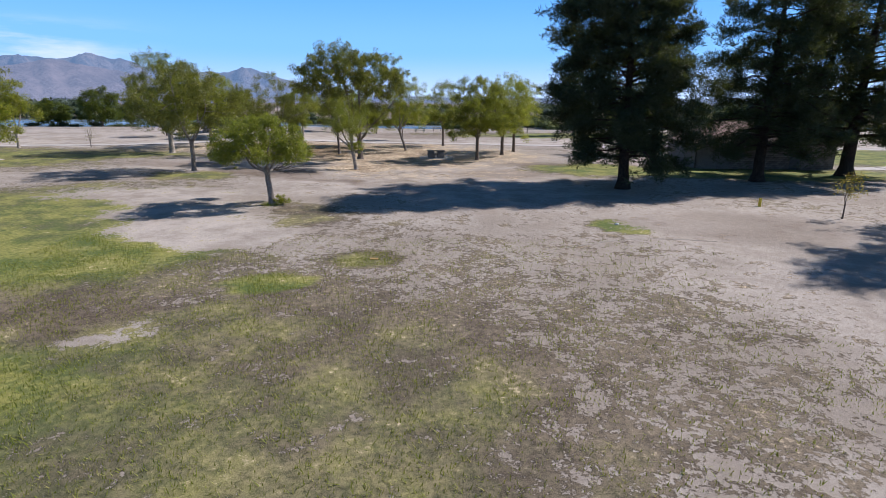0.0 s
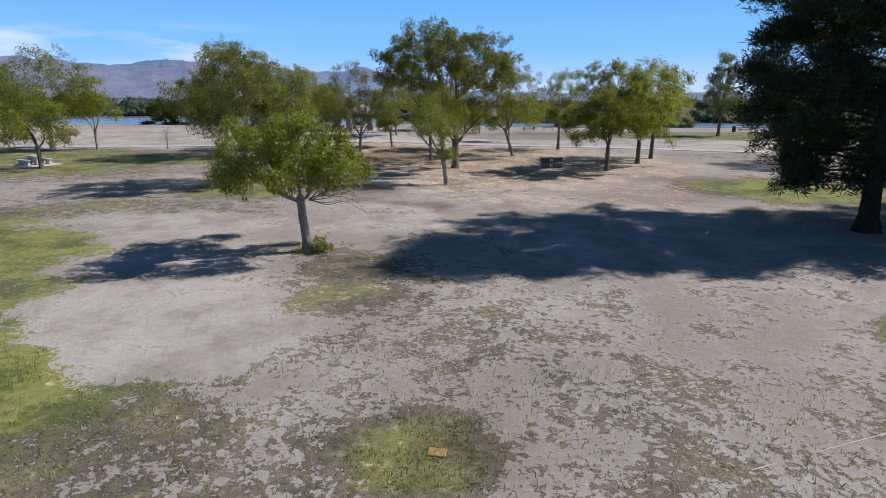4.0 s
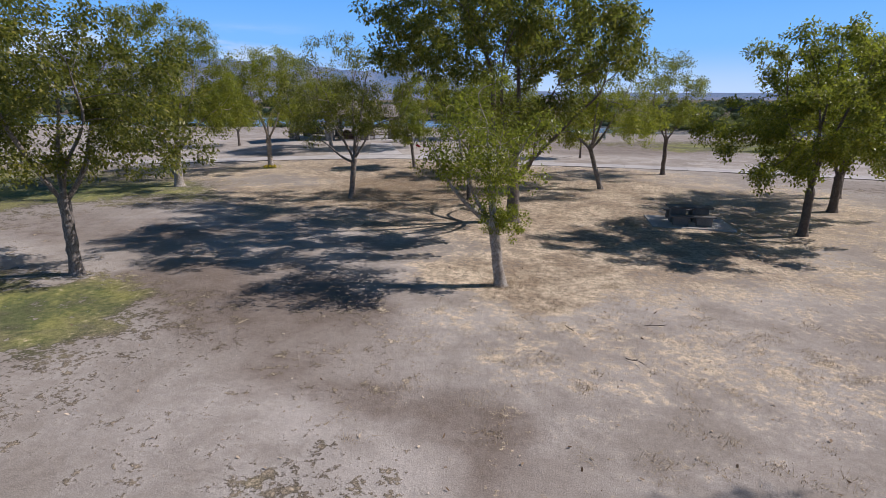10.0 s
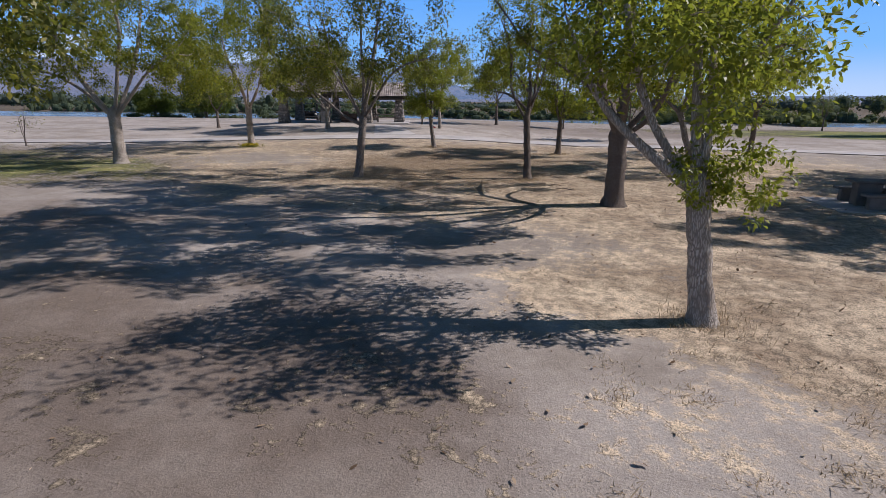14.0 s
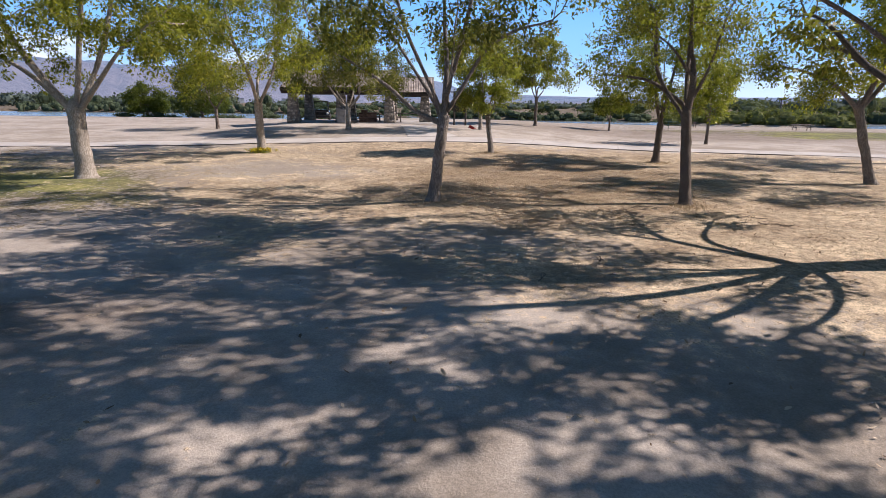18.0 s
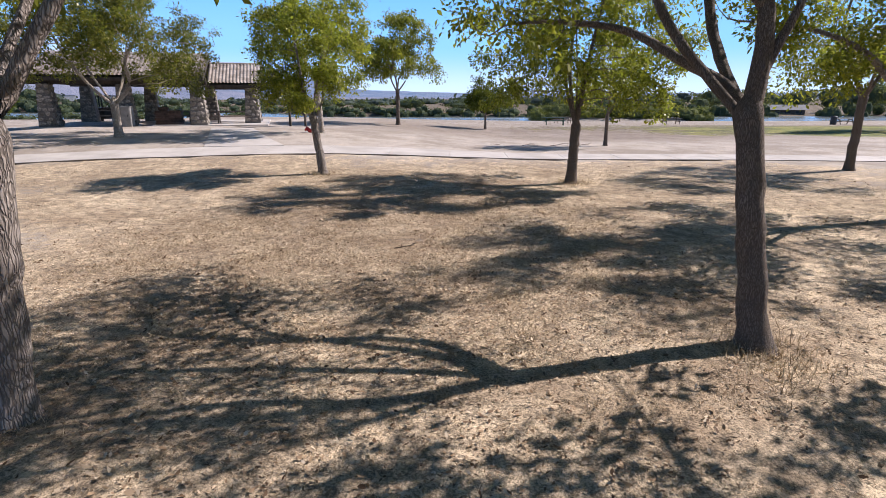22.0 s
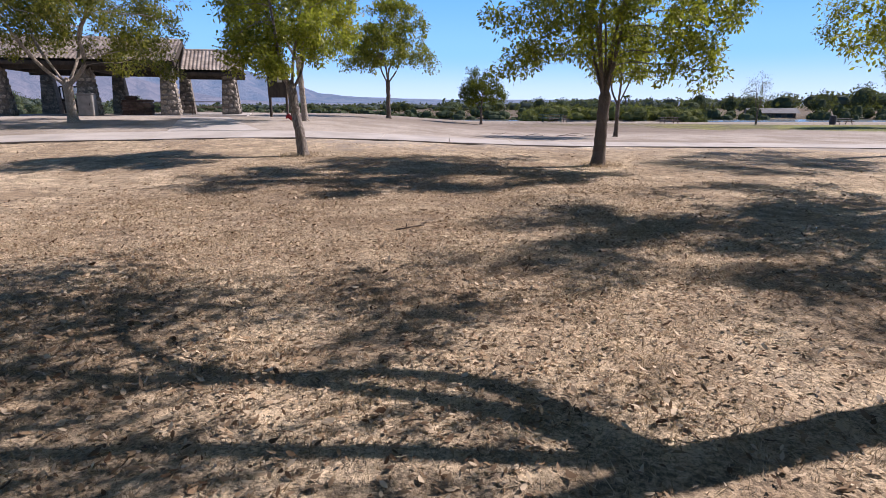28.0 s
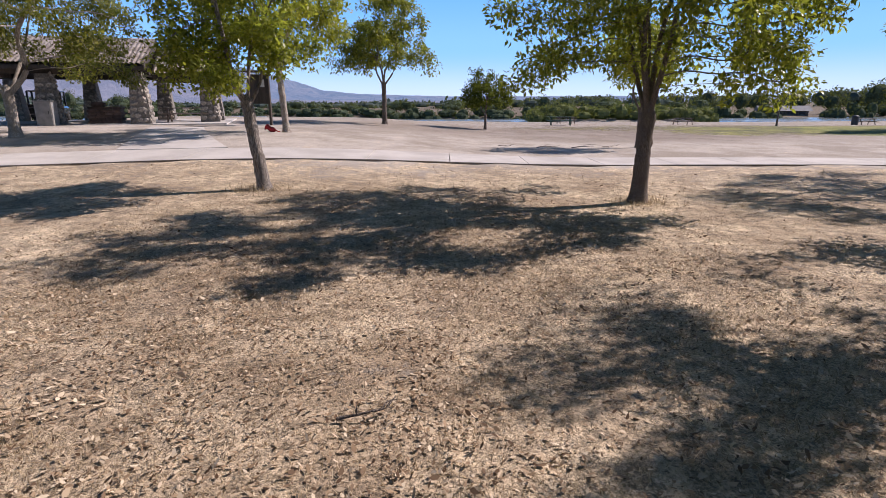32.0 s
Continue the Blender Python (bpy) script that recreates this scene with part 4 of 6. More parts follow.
broad_tree("tree", "dense dark-green tree among others by the path", 6.7, 57.6, 8.3, 3.9, 1.8, 0.18, 19, steep=0.85, bottom=2.0, tufts=0.95, under=0.65, limbs=4, clumps=150, per=63, leaf=0.164, foliage=LEAF_YELLOW, spread=0.365)
broad_tree("tree", "taller yellowing tree behind two others by the path", 8.5, 62.0, 9.3, 3.4, 2.2, 0.17, 20, steep=0.85, bottom=2.3, tufts=0.7, under=0.6, limbs=4, clumps=140, per=63, leaf=0.164, foliage=LEAF_YELLOW, spread=0.365)
broad_tree("tree", "wide olive tree with a slim dark trunk at a green patch", -18.2, 40.4, 8.5, 4.1, 2.4, 0.16, 21, bottom=2.5, tufts=1.6, under=0.65, lean=(0.05, 0), bark=BARK_MID, limbs=4, clumps=190, per=66, leaf=0.122, foliage=LEAF_OLIVE, spread=0.392)
broad_tree("tree", "large olive-green tree with a pale flared trunk", -26.4, 54.1, 10.6, 4.6, 2.1, 0.24, 22, bottom=2.2, tufts=1.3, under=0.65, limbs=3, arms=((0.1, ((0, 0, 1.95), (-1.2, 0, 3.0), (-3.0, 0, 3.9), (-4.8, 0.2, 4.1))), (0.1, ((0, 0, 1.95), (1.0, 0, 2.9), (2.2, 0, 4.0), (3.6, 0.2, 4.9)))), clumps=270, per=82, leaf=0.115, foliage=LEAF_GREEN, bark=BARK_PALE, spread=0.4)
broad_tree("tree", "yellow-green tree ringed with yellow flowers at its foot", -26.0, 62.6, 9.0, 4.5, 2.3, 0.18, 23, bottom=2.5, tufts=1.1, under=0.6, limbs=4, clumps=230, per=78, leaf=0.12, foliage=LEAF_YELLOW, bark=BARK_PALE, spread=0.365)
broad_tree("tree", "young upright tree with a flared pale foot beside the path", -16.38, 65.7, 5.0, 1.48, 1.75, 0.115, 24, bottom=1.75, under=0.55, lean=(-0.22, 0), limbs=4, clumps=155, per=80, leaf=0.085, tufts=0.75, foliage=LEAF_FRESH, bark=BARK_MID, spread=0.261)
broad_tree("tree", "round bright-green tree on dry grass beside the path", -9.5, 65.1, 7.6, 2.9, 1.7, 0.135, 25, bottom=1.85, tufts=1.05, under=0.7, low=0.33, lean=(0.06, 0), steep=0.9, limbs=6, clumps=205, per=74, leaf=0.108, foliage=LEAF_FRESH, spread=0.261)
broad_tree("tree", "low-forked pale tree with a wide yellowing crown before the shelter", -26.4, 72.8, 6.4, 3.9, 1.5, 0.16, 26, bottom=2.0, tufts=1.2, under=0.6, limbs=4, clumps=310, per=56, leaf=0.121, foliage=LEAF_OLIVE, bark=BARK_PALE, spread=0.365, steep=0.3)
broad_tree("tree", "thin dark-limbed tree on bare dirt near the lake", -36.9, 74.5, 5.0, 2.5, 1.5, 0.11, 27, bottom=2.0, tufts=0.7, limbs=3, clumps=80, per=49, leaf=0.150, foliage=LEAF_OLIVE, spread=0.348)
broad_tree("tree", "pale-trunked tree with a red bag lying at its foot", -18.7, 75.7, 7.2, 2.9, 2.7, 0.12, 28, bottom=2.9, tufts=1.16, lean=(-0.15, 0), limbs=3, clumps=110, per=59, leaf=0.150, foliage=LEAF_YELLOW, bark=BARK_PALE, spread=0.331)
broad_tree("tree", "round-headed tree standing alone on the lake bank", -16.2, 86.4, 7.7, 3.1, 2.4, 0.13, 29, bottom=2.4, tufts=1.16, limbs=4, clumps=120, per=66, leaf=0.164, foliage=LEAF_GREEN, spread=0.348)
broad_tree("tree", "small dark round tree on the lake bank", -10.3, 89.9, 4.2, 1.55, 1.0, 0.08, 30, bottom=0.95, tufts=1.16, limbs=3, clumps=70, per=56, leaf=0.137, foliage=LEAF_DARK, spread=0.261)
broad_tree("tree", "thin young tree beyond the concrete path", -5.2, 77.3, 6.0, 1.8, 1.6, 0.09, 31, bottom=1.8, tufts=0.7, limbs=3, clumps=80, per=52, leaf=0.150, foliage=LEAF_YELLOW, spread=0.313)
broad_tree("tree", "shady round tree at the edge of the green lawn", 22.0, 60.5, 9.0, 4.2, 2.2, 0.2, 54, bottom=2.0, tufts=0.7, under=0.6, limbs=4, clumps=130, per=63, leaf=0.178, foliage=LEAF_OLIVE, spread=0.392)
broad_tree("tree", "nearly bare grey tree on the far lawn", 16.6, 104.2, 5.6, 1.5, 1.3, 0.08, 32, bottom=1.2, tufts=0.7, limbs=5, clumps=70, per=14, leaf=0.112, foliage=LEAF_GREY, spread=0.35, steep=0.9)
broad_tree("tree", "tall narrow grey-green gum tree on the lawn", 23.2, 95.0, 13.0, 2.9, 2.4, 0.22, 33, bottom=1.2, tufts=0.7, limbs=4, clumps=190, per=56, leaf=0.218, foliage=LEAF_GREY, spread=0.435, steep=1.0)
broad_tree("tree", "small tree with a bright tuft of leaves on green lawn", -36.0, 43.6, 5.6, 2.8, 1.7, 0.15, 34, bottom=1.5, tufts=0.7, under=0.6, limbs=3, clumps=110, per=59, leaf=0.164, foliage=LEAF_YELLOW, bark=BARK, spread=0.348)
broad_tree("tree", "large rounded green tree with a white trunk on the lawn", -49.0, 57.2, 10.6, 5.6, 2.5, 0.24, 35, bottom=2.2, tufts=0.7, under=0.6, limbs=5, clumps=190, per=56, leaf=0.205, foliage=LEAF_GREEN, bark=BARK_PALE, spread=0.479)
broad_tree("tree", "broad dark-green tree at the lawn's edge", -60.0, 60.0, 10.0, 5.0, 2.4, 0.24, 36, bottom=2.2, tufts=0.7, limbs=4, clumps=150, per=56, leaf=0.218, foliage=LEAF_DARK, spread=0.522)
broad_tree("tree", "young olive tree with a pale trunk at the lawn's edge", -44.2, 57.6, 8.0, 2.6, 2.0, 0.13, 37, bottom=2.2, tufts=0.7, limbs=3, clumps=110, per=56, leaf=0.178, foliage=LEAF_YELLOW, bark=BARK_PALE, spread=0.392)
broad_tree("shrub", "leafless grey shrub on dirt near the path", -37.5, 59.0, 2.6, 0.8, 0.4, 0.04, 38, bottom=0.5, tufts=0.7, limbs=5, clumps=60, per=3, leaf=0.078, foliage=LEAF_OLIVE, spread=0.2, steep=0.9)
broad_tree("sapling", "sapling with orange-yellow leaves on bare dirt", 20.2, 26.1, 2.6, 0.85, 0.9, 0.035, 39, bottom=0.95, tufts=0.7, limbs=3, clumps=36, per=14, leaf=0.095, foliage=SAPLING_LEAF, spread=0.2)
pine_tree("tall dark pine with drooping limbs and a bare lower trunk", 12.2, 35.0, 17.8, 5.7, 2.2, 0.4, 41, 4300, 42, shift=(0.2, 1.8))
pine_tree("tall dark pine in front of the brown-roofed building", 23.6, 39.2, 19.5, 5.6, 2.6, 0.42, 42, 3000, 32, shift=(1.5, 0.8))
pine_tree("thick-trunked dark pine beside the brown-roofed building", 32.6, 42.8, 20.0, 7.2, 3.0, 0.55, 43, 3800, 38)
pine_tree("dark pine at the edge of the grove", 30.0, 24.0, 18.0, 4.3, 5.0, 0.4, 44, 1400, 32)

broad_tree("tree", "large dark tree on the lake bank", -74.0, 121.0, 9.5, 4.6, 1.6, 0.3, 51, bottom=1.2, tufts=0.7, under=0.8, limbs=4, clumps=150, per=63, leaf=0.328, foliage=LEAF_DARK, spread=0.609)
broad_tree("tree", "broad dark tree at the water's edge", -84.0, 120.0, 6.5, 4.2, 1.2, 0.25, 52, bottom=0.9, tufts=0.7, under=0.8, limbs=4, clumps=130, per=63, leaf=0.328, foliage=LEAF_DARK, spread=0.609)
broad_tree("tree", "tall dark tree at the lake's end", -122.0, 112.0, 12.0, 6.5, 2.0, 0.35, 53, bottom=1.2, tufts=0.7, under=0.8, limbs=4, clumps=170, per=63, leaf=0.383, foliage=LEAF_DARK, spread=0.739)
dead = thing("dead_branch", spot(-8.3, 27.5), "bare dead twigs hanging below a small tree's crown", "branch")
rng = np.random.default_rng(77)
for n in range(7):
    tip = np.array([1.3 + 0.9 * rng.random(), -1.0 * rng.random() + 0.2, 1.7 + 0.7 * rng.random()])
    stem = curve_between(np.array([0.02, 0.0, 2.0 + 0.1 * rng.random()]), tip, (tip - [0, 0, 2.0]) * 0.5 + [0, 0, 0.15], 9, rng, 0.06)
    bits = [tube(stem, np.linspace(0.02, 0.004, 9), 5)]
    for k in range(3, 9):
        way = (rng.standard_normal(3) * [0.2, 0.2, 0.18]) + [0.15, 0, -0.05]
        bits.append(tube(curve_between(stem[k], stem[k] + way, way * 0.5, 5, rng, 0.08), np.linspace(0.006, 0.002, 5), 4))
    part("twig", mesh_of("twig", *joined(bits), True), BARK, dead)

# ---- concrete path and the walk to the shelter ----
path = tagged(new("path"), "pale concrete footpath across the park", "path", kind="structure")
ends = np.arange(-92, 92.1, 2.2)
for a, b in zip(ends[:-1], ends[1:]):
    a2, b2 = a + 0.012, b - 0.012
    corners = [(a2, path_line(a2)), (b2, path_line(b2)), (b2, path_line(b2) + 2.05), (a2, path_line(a2) + 2.05)]
    bm = bmesh.new()
    top = [bm.verts.new(spot(x, float(y), 0.016)) for x, y in corners]
    low = [bm.verts.new(spot(x, float(y), -0.12)) for x, y in corners]
    bm.faces.new(top)
    for n in range(4):
        bm.faces.new((top[n], low[n], low[(n + 1) % 4], top[(n + 1) % 4]))
    bmesh.ops.recalc_face_normals(bm, faces=bm.faces)
    part("slab", bm, CONCRETE, path)
    bm = bmesh.new()
    d = 0.04
    rim = [(a, path_line(a) - d), (b, path_line(b) - d), (b, path_line(b) - 0.015), (a, path_line(a) - 0.015)]
    top = [bm.verts.new(spot(x, float(y), 0.009)) for x, y in rim]
    low = [bm.verts.new(spot(x, float(y), -0.12)) for x, y in rim]
    bm.faces.new(top)
    for n in range(4):
        bm.faces.new((top[n], low[n], low[(n + 1) % 4], top[(n + 1) % 4]))
    bmesh.ops.recalc_face_normals(bm, faces=bm.faces)
    part("edging", bm, KERB, path, "dark timber edging")

for n in range(4):
    s0, s1 = n / 4 + 0.003, (n + 1) / 4 - 0.003
    quad = []
    for s, w in ((s0, -1), (s0, 1), (s1, 1), (s1, -1)):
        wide = 1.05 + (0.5 if w > 0 else 0.12) * (1 - s) ** 3
        quad.append((-20.55 - 3.15 * s + w * wide, float(path_line(-20.7)) + 2.1 + 7.4 * s + (0.35 * w * (1 - s))))
    bm = bmesh.new()
    top = [bm.verts.new(spot(x, y, 0.03)) for x, y in quad]
    low = [bm.verts.new(spot(x, y, -0.15)) for x, y in quad]
    bm.faces.new(top)
    for k in range(4):
        bm.faces.new((top[k], low[k], low[(k + 1) % 4], top[(k + 1) % 4]))
    bmesh.ops.recalc_face_normals(bm, faces=bm.faces)
    part("slab", bm, CONCRETE, path)

# ---- picnic shelter ----
shelter = thing("picnic_shelter", spot(-26.5, 80.5), "picnic shelter with tapered stone pillars and a brown tile roof", "shelter", 17.0)
rng = np.random.default_rng(7)
stones = []
for n in range(9):
    bm = bmesh.new()
    bmesh.ops.create_icosphere(bm, subdivisions=1, radius=0.5)
    for v in bm.verts:
        v.co = Vector((v.co.x * (0.95 + 0.25 * rng.random()), v.co.y * 0.55, v.co.z * (0.8 + 0.25 * rng.random()))) + Vector(rng.standard_normal(3)) * 0.045
    me = bpy.data.meshes.new("stone")
    bm.to_mesh(me)
    bm.free()
    me.materials.append(STONE)
    stones.append(me)

PILLAR_HIGH = 2.4


def pillar(u, v, detail):
    """A battered stone pillar; the detailed ones carry single stones on their four faces."""
    bm = bmesh.new()
    wide, thin = 0.5, 0.31
    ring = []
    for z, w in ((-0.1, wide), (PILLAR_HIGH, thin)):
        ring.append([bm.verts.new((u + a * w, v + b * w, z)) for a, b in ((-1, -1), (1, -1), (1, 1), (-1, 1))])
    for n in range(4):
        bm.faces.new((ring[0][n], ring[0][(n + 1) % 4], ring[1][(n + 1) % 4], ring[1][n]))
    bm.faces.new(ring[1])
    bmesh.ops.bevel(bm, geom=[e for e in bm.edges], offset=0.04, segments=2, affect="EDGES")
    body = part("pillar", bm, MORTAR, shelter, "tapered fieldstone pillar")
    faces = ((0, -1), (1, 0)) if detail else ((0, -1),)
    for fx, fy in faces:
        z = 0.12
        while z < PILLAR_HIGH - 0.1:
            tall = 0.2 + 0.12 * rng.random()
            w = wide + (thin - wide) * (z + 0.1) / PILLAR_HIGH
            s = -w
            while s < w - 0.08:
                length = min(0.22 + 0.25 * rng.random(), w - s)
                mid = s + length / 2
                at = Vector((u + fx * w * 1.0 + (-fy) * mid, v + fy * w * 1.0 + fx * mid, z + tall / 2 + 0.03 * rng.standard_normal()))
                turn = pose(0, 0, 0, 0, 0, math.degrees(math.atan2(fy, fx)) + 90)
                ob = part("stone", stones[int(rng.integers(0, 9))], None, body)
                ob.matrix_basis = Matrix.Translation(at) @ turn @ pose(0, 0, 0, 0, 9 * float(rng.standard_normal()), 0) @ Matrix.Diagonal((length * 0.98, 0.22, tall * 1.0, 1))
                s += length
            z += tall
    return body


BAY, DEEP = 3.95, 7.0
for n in range(3):
    pillar(-BAY * n, 0, n < 3)
for n in range(3):
    pillar(-BAY * n, DEEP, False)
pillar(3.0, 1.9, True)
pillar(3.0, DEEP - 1.9, False)


def tile_slope(name, u0, u1, v0, z0, v1, z1, pitch=0.21, course=0.27):
    """A slope of overlapping clay tiles between an eave and a ridge, rounded across and stepped up the slope."""
    across = int(abs(u1 - u0) / pitch * 6)
    up = int(math.hypot(v1 - v0, z1 - z0) / course)
    s = np.linspace(0, 1, across + 1)
    rows = []
    for n in range(up):
        for f, lift in ((n / up, 0.085), ((n + 1) / up, 0.0)):
            wave = 0.055 * np.abs(np.sin(np.pi * s * abs(u1 - u0) / pitch)) + lift
            rows.append(np.stack([u0 + (u1 - u0) * s, 0 * s + v0 + (v1 - v0) * f, z0 + (z1 - z0) * f + wave], -1))
    v = np.concatenate(rows)
    i = np.arange(len(v)).reshape(len(rows), -1)
    return part(name, mesh_of(name, v, np.stack([i[:-1, :-1], i[:-1, 1:], i[1:, 1:], i[1:, :-1]], -1).reshape(-1, 4)), TILE, shelter, "weathered brown clay tiles")


EAVE, RIDGE = 2.78, 4.3
mid_v = DEEP / 2
tile_slope("roof_slope", -BAY * 2 - 0.8, 0.5, -0.75, EAVE, mid_v, RIDGE)
tile_slope("roof_slope", -BAY * 2 - 0.8, 0.5, DEEP + 0.75, EAVE, mid_v, RIDGE)
tile_slope("wing_roof_slope", 0.51, 3.8, 0.9, EAVE - 0.35, mid_v, RIDGE - 0.55)
tile_slope("wing_roof_slope", 0.51, 3.8, DEEP - 0.9, EAVE - 0.35, mid_v, RIDGE - 0.55)
for lo_u, hi_u, e, r, v0 in ((-BAY * 2 - 0.8, 0.5, EAVE, RIDGE, -0.75), (0.52, 3.8, EAVE - 0.35, RIDGE - 0.55, 0.9)):
    v1 = DEEP - v0
    bm = bmesh.new()
    pts = [(v0, e - 0.04), (mid_v, r - 0.04), (v1, e - 0.04), (v1, e - 0.2), (mid_v, r - 0.2), (v0, e - 0.2)]
    a = [bm.verts.new((lo_u, v, z)) for v, z in pts]
    b = [bm.verts.new((hi_u, v, z)) for v, z in pts]
    for n in range(6):
        bm.faces.new((a[n], a[(n + 1) % 6], b[(n + 1) % 6], b[n]))
    for ring in (a, b):
        bm.faces.new((ring[0], ring[1], ring[4], ring[5]))
        bm.faces.new((ring[1], ring[2], ring[3], ring[4]))
    bmesh.ops.recalc_face_normals(bm, faces=bm.faces)
    part("roof_deck", bm, TIMBER, shelter, "dark timber roof boards")
    for u in (lo_u + 0.02, hi_u - 0.02):
        for va, vb in ((v0, mid_v), (v1, mid_v)):
            bm = bmesh.new()
            long = math.hypot(vb - va, r - e)
            tilt = math.degrees(math.atan2(r - e, abs(vb - va)))
            box((-0.05, 0, -0.26), (0.05, long, 0.03), 0.01, bm, Matrix.Translation((u, va, e)) @ pose(0, 0, 0, 0, 0, 0 if vb > va else 180) @ pose(0, 0, 0, tilt))
            part("barge_board", bm, TIMBER, shelter)
    for v in (v0 + 0.06, v1 - 0.06):
        part("fascia", box((lo_u, v - 0.03, e - 0.22), (hi_u, v + 0.03, e - 0.01), 0.008), TIMBER, shelter)
    part("ridge_cap", mesh_of("ridge_cap", *tube([(lo_u, mid_v, r + 0.02), ((lo_u + hi_u) / 2, mid_v, r + 0.03), (hi_u, mid_v, r + 0.02)], [0.11] * 3, 8), True), TILE, shelter)
for v in (0.0, DEEP):
    part("beam", box((-BAY * 2 - 0.9, v - 0.14, PILLAR_HIGH - 0.02), (0.6, v + 0.14, PILLAR_HIGH + 0.36), 0.02), TIMBER, shelter)
for u in (-BAY * 2, -BAY, 0.0):
    part("tie_beam", box((u - 0.12, 0.1, PILLAR_HIGH + 0.02), (u + 0.12, DEEP - 0.1, PILLAR_HIGH + 0.3), 0.02), TIMBER, shelter)
    for v in np.linspace(0.9, DEEP - 0.9, 4):
        high = EAVE + (RIDGE - EAVE) * (1 - abs(v - mid_v) / (mid_v + 1)) - 0.15
        part("strut", box((u - 0.06, v - 0.06, PILLAR_HIGH + 0.28), (u + 0.06, v + 0.06, high), 0.01), TIMBER, shelter)
for v in (1.9, DEEP - 1.9):
    part("beam", box((0.4, v - 0.12, PILLAR_HIGH - 0.22), (3.6, v + 0.12, PILLAR_HIGH + 0.06), 0.02), TIMBER, shelter)
floor_slab = box((-BAY * 2 - 1.2, -0.9, -0.16), (4.0, DEEP + 0.9, 0.035), 0.01)
part("floor_slab", floor_slab, CONCRETE, shelter, "concrete shelter floor")


def picnic_table(where, turn, label, board=None, long=1.9):
    """A picnic table: plank top, two plank benches and two trestle frames."""
    root = thing("picnic_table", where, label, "picnic table", turn, "picnic tables")
    board = board or TABLE_WOOD
    for n in range(5):
        y = -0.37 + n * 0.15
        part("top_plank", box((-long / 2, y, 0.71), (long / 2, y + 0.138, 0.755), 0.008), board, root)
    for side in (-1, 1):
        for n in range(2):
            y = side * (0.62 + 0.15 * n) - 0.068
            part("bench_plank", box((-long / 2, y, 0.41), (long / 2, y + 0.138, 0.455), 0.008), board, root)
    for u in (-long * 0.36, long * 0.36):
        part("cross_bar", box((u - 0.04, -0.84, 0.33), (u + 0.04, 0.84, 0.41), 0.008), board, root)
        part("cross_bar", box((u - 0.04, -0.36, 0.63), (u + 0.04, 0.36, 0.71), 0.008), board, root)
        for side in (-1, 1):
            bm = box((-0.035, -0.04, -0.02), (0.035, 0.04, 0.74), 0.006, None, Matrix.Translation((u + 0.075, side * 0.62, 0)) @ pose(0, 0, 0, side * 27.0, 0, 0))
            part("leg", bm, board, root)
    return root



def concrete_table(x, y, turn, label, half, cast):
    """A cast concrete picnic table on its pad: slab top, two slab benches, two blocks under each."""
    pad = thing("table_pad", spot(x, y), "concrete pad under a picnic table", "concrete pad", turn, "table pads")
    part("pad_slab", box((-half[0], -half[1], -0.16), (half[0], half[1], 0.05), 0.015), CONCRETE, pad)
    root = thing("picnic_table", spot(x, y, 0.05), label, "picnic table", turn, "picnic tables")
    part("table_slab", box((-0.98, -0.38, 0.68), (0.98, 0.38, 0.76), 0.02), cast, root)
    for side in (-1, 1):
        part("bench_slab", box((-0.98, side * 0.8 - 0.17, 0.37), (0.98, side * 0.8 + 0.17, 0.45), 0.02), cast, root)
        for u in (-0.5, 0.5):
            part("bench_block", box((u - 0.33, side * 0.8 - 0.11, -0.01), (u + 0.33, side * 0.8 + 0.11, 0.37), 0.02), cast, root)
    for u in (-0.5, 0.5):
        part("table_block", box((u - 0.33, -0.2, -0.01), (u + 0.33, 0.2, 0.68), 0.02), cast, root)
    return root


concrete_table(-0.25, 52.9, 4, "dark weathered concrete picnic table in deep tree shade on a pad", (1.75, 1.3), OLD_CONCRETE)
concrete_table(-38.9, 45.8, -20, "pale concrete picnic table on a concrete pad", (1.7, 1.4), CONCRETE)
picnic_table(spot(27.6, 93.7), 5, "dark picnic table on green lawn by the lake", TABLE_DARK, 2.1)
picnic_table(spot(-3.6, 99.6), -8, "green picnic table on the lake bank", TABLE_GREEN, 2.3)
picnic_table(spot(-0.6, 111.0), 5, "weathered picnic table on the lake bank", TABLE_WOOD, 2.3)
picnic_table(spot(11.4, 111.5), 3, "weathered picnic table beside lakeside brush", TABLE_WOOD, 2.3)
picnic_table(spot(33.4, 116.0), 0, "dark picnic table beside a bin on lawn", TABLE_DARK, 2.3)
picnic_table(Vector(shelter.matrix_basis @ Vector((1.7, 2.2, 0.035))), 17, "weathered wooden picnic table at the shelter's side", TABLE_WOOD, 2.5)
picnic_table(Vector(shelter.matrix_basis @ Vector((-2.0, 4.2, 0.035))), 17, "dark picnic table under the shelter roof", TABLE_DARK, 2.3)
picnic_table(spot(-53.0, 49.5), 30, "worn wooden picnic table on the lawn", TABLE_WOOD, 1.9)

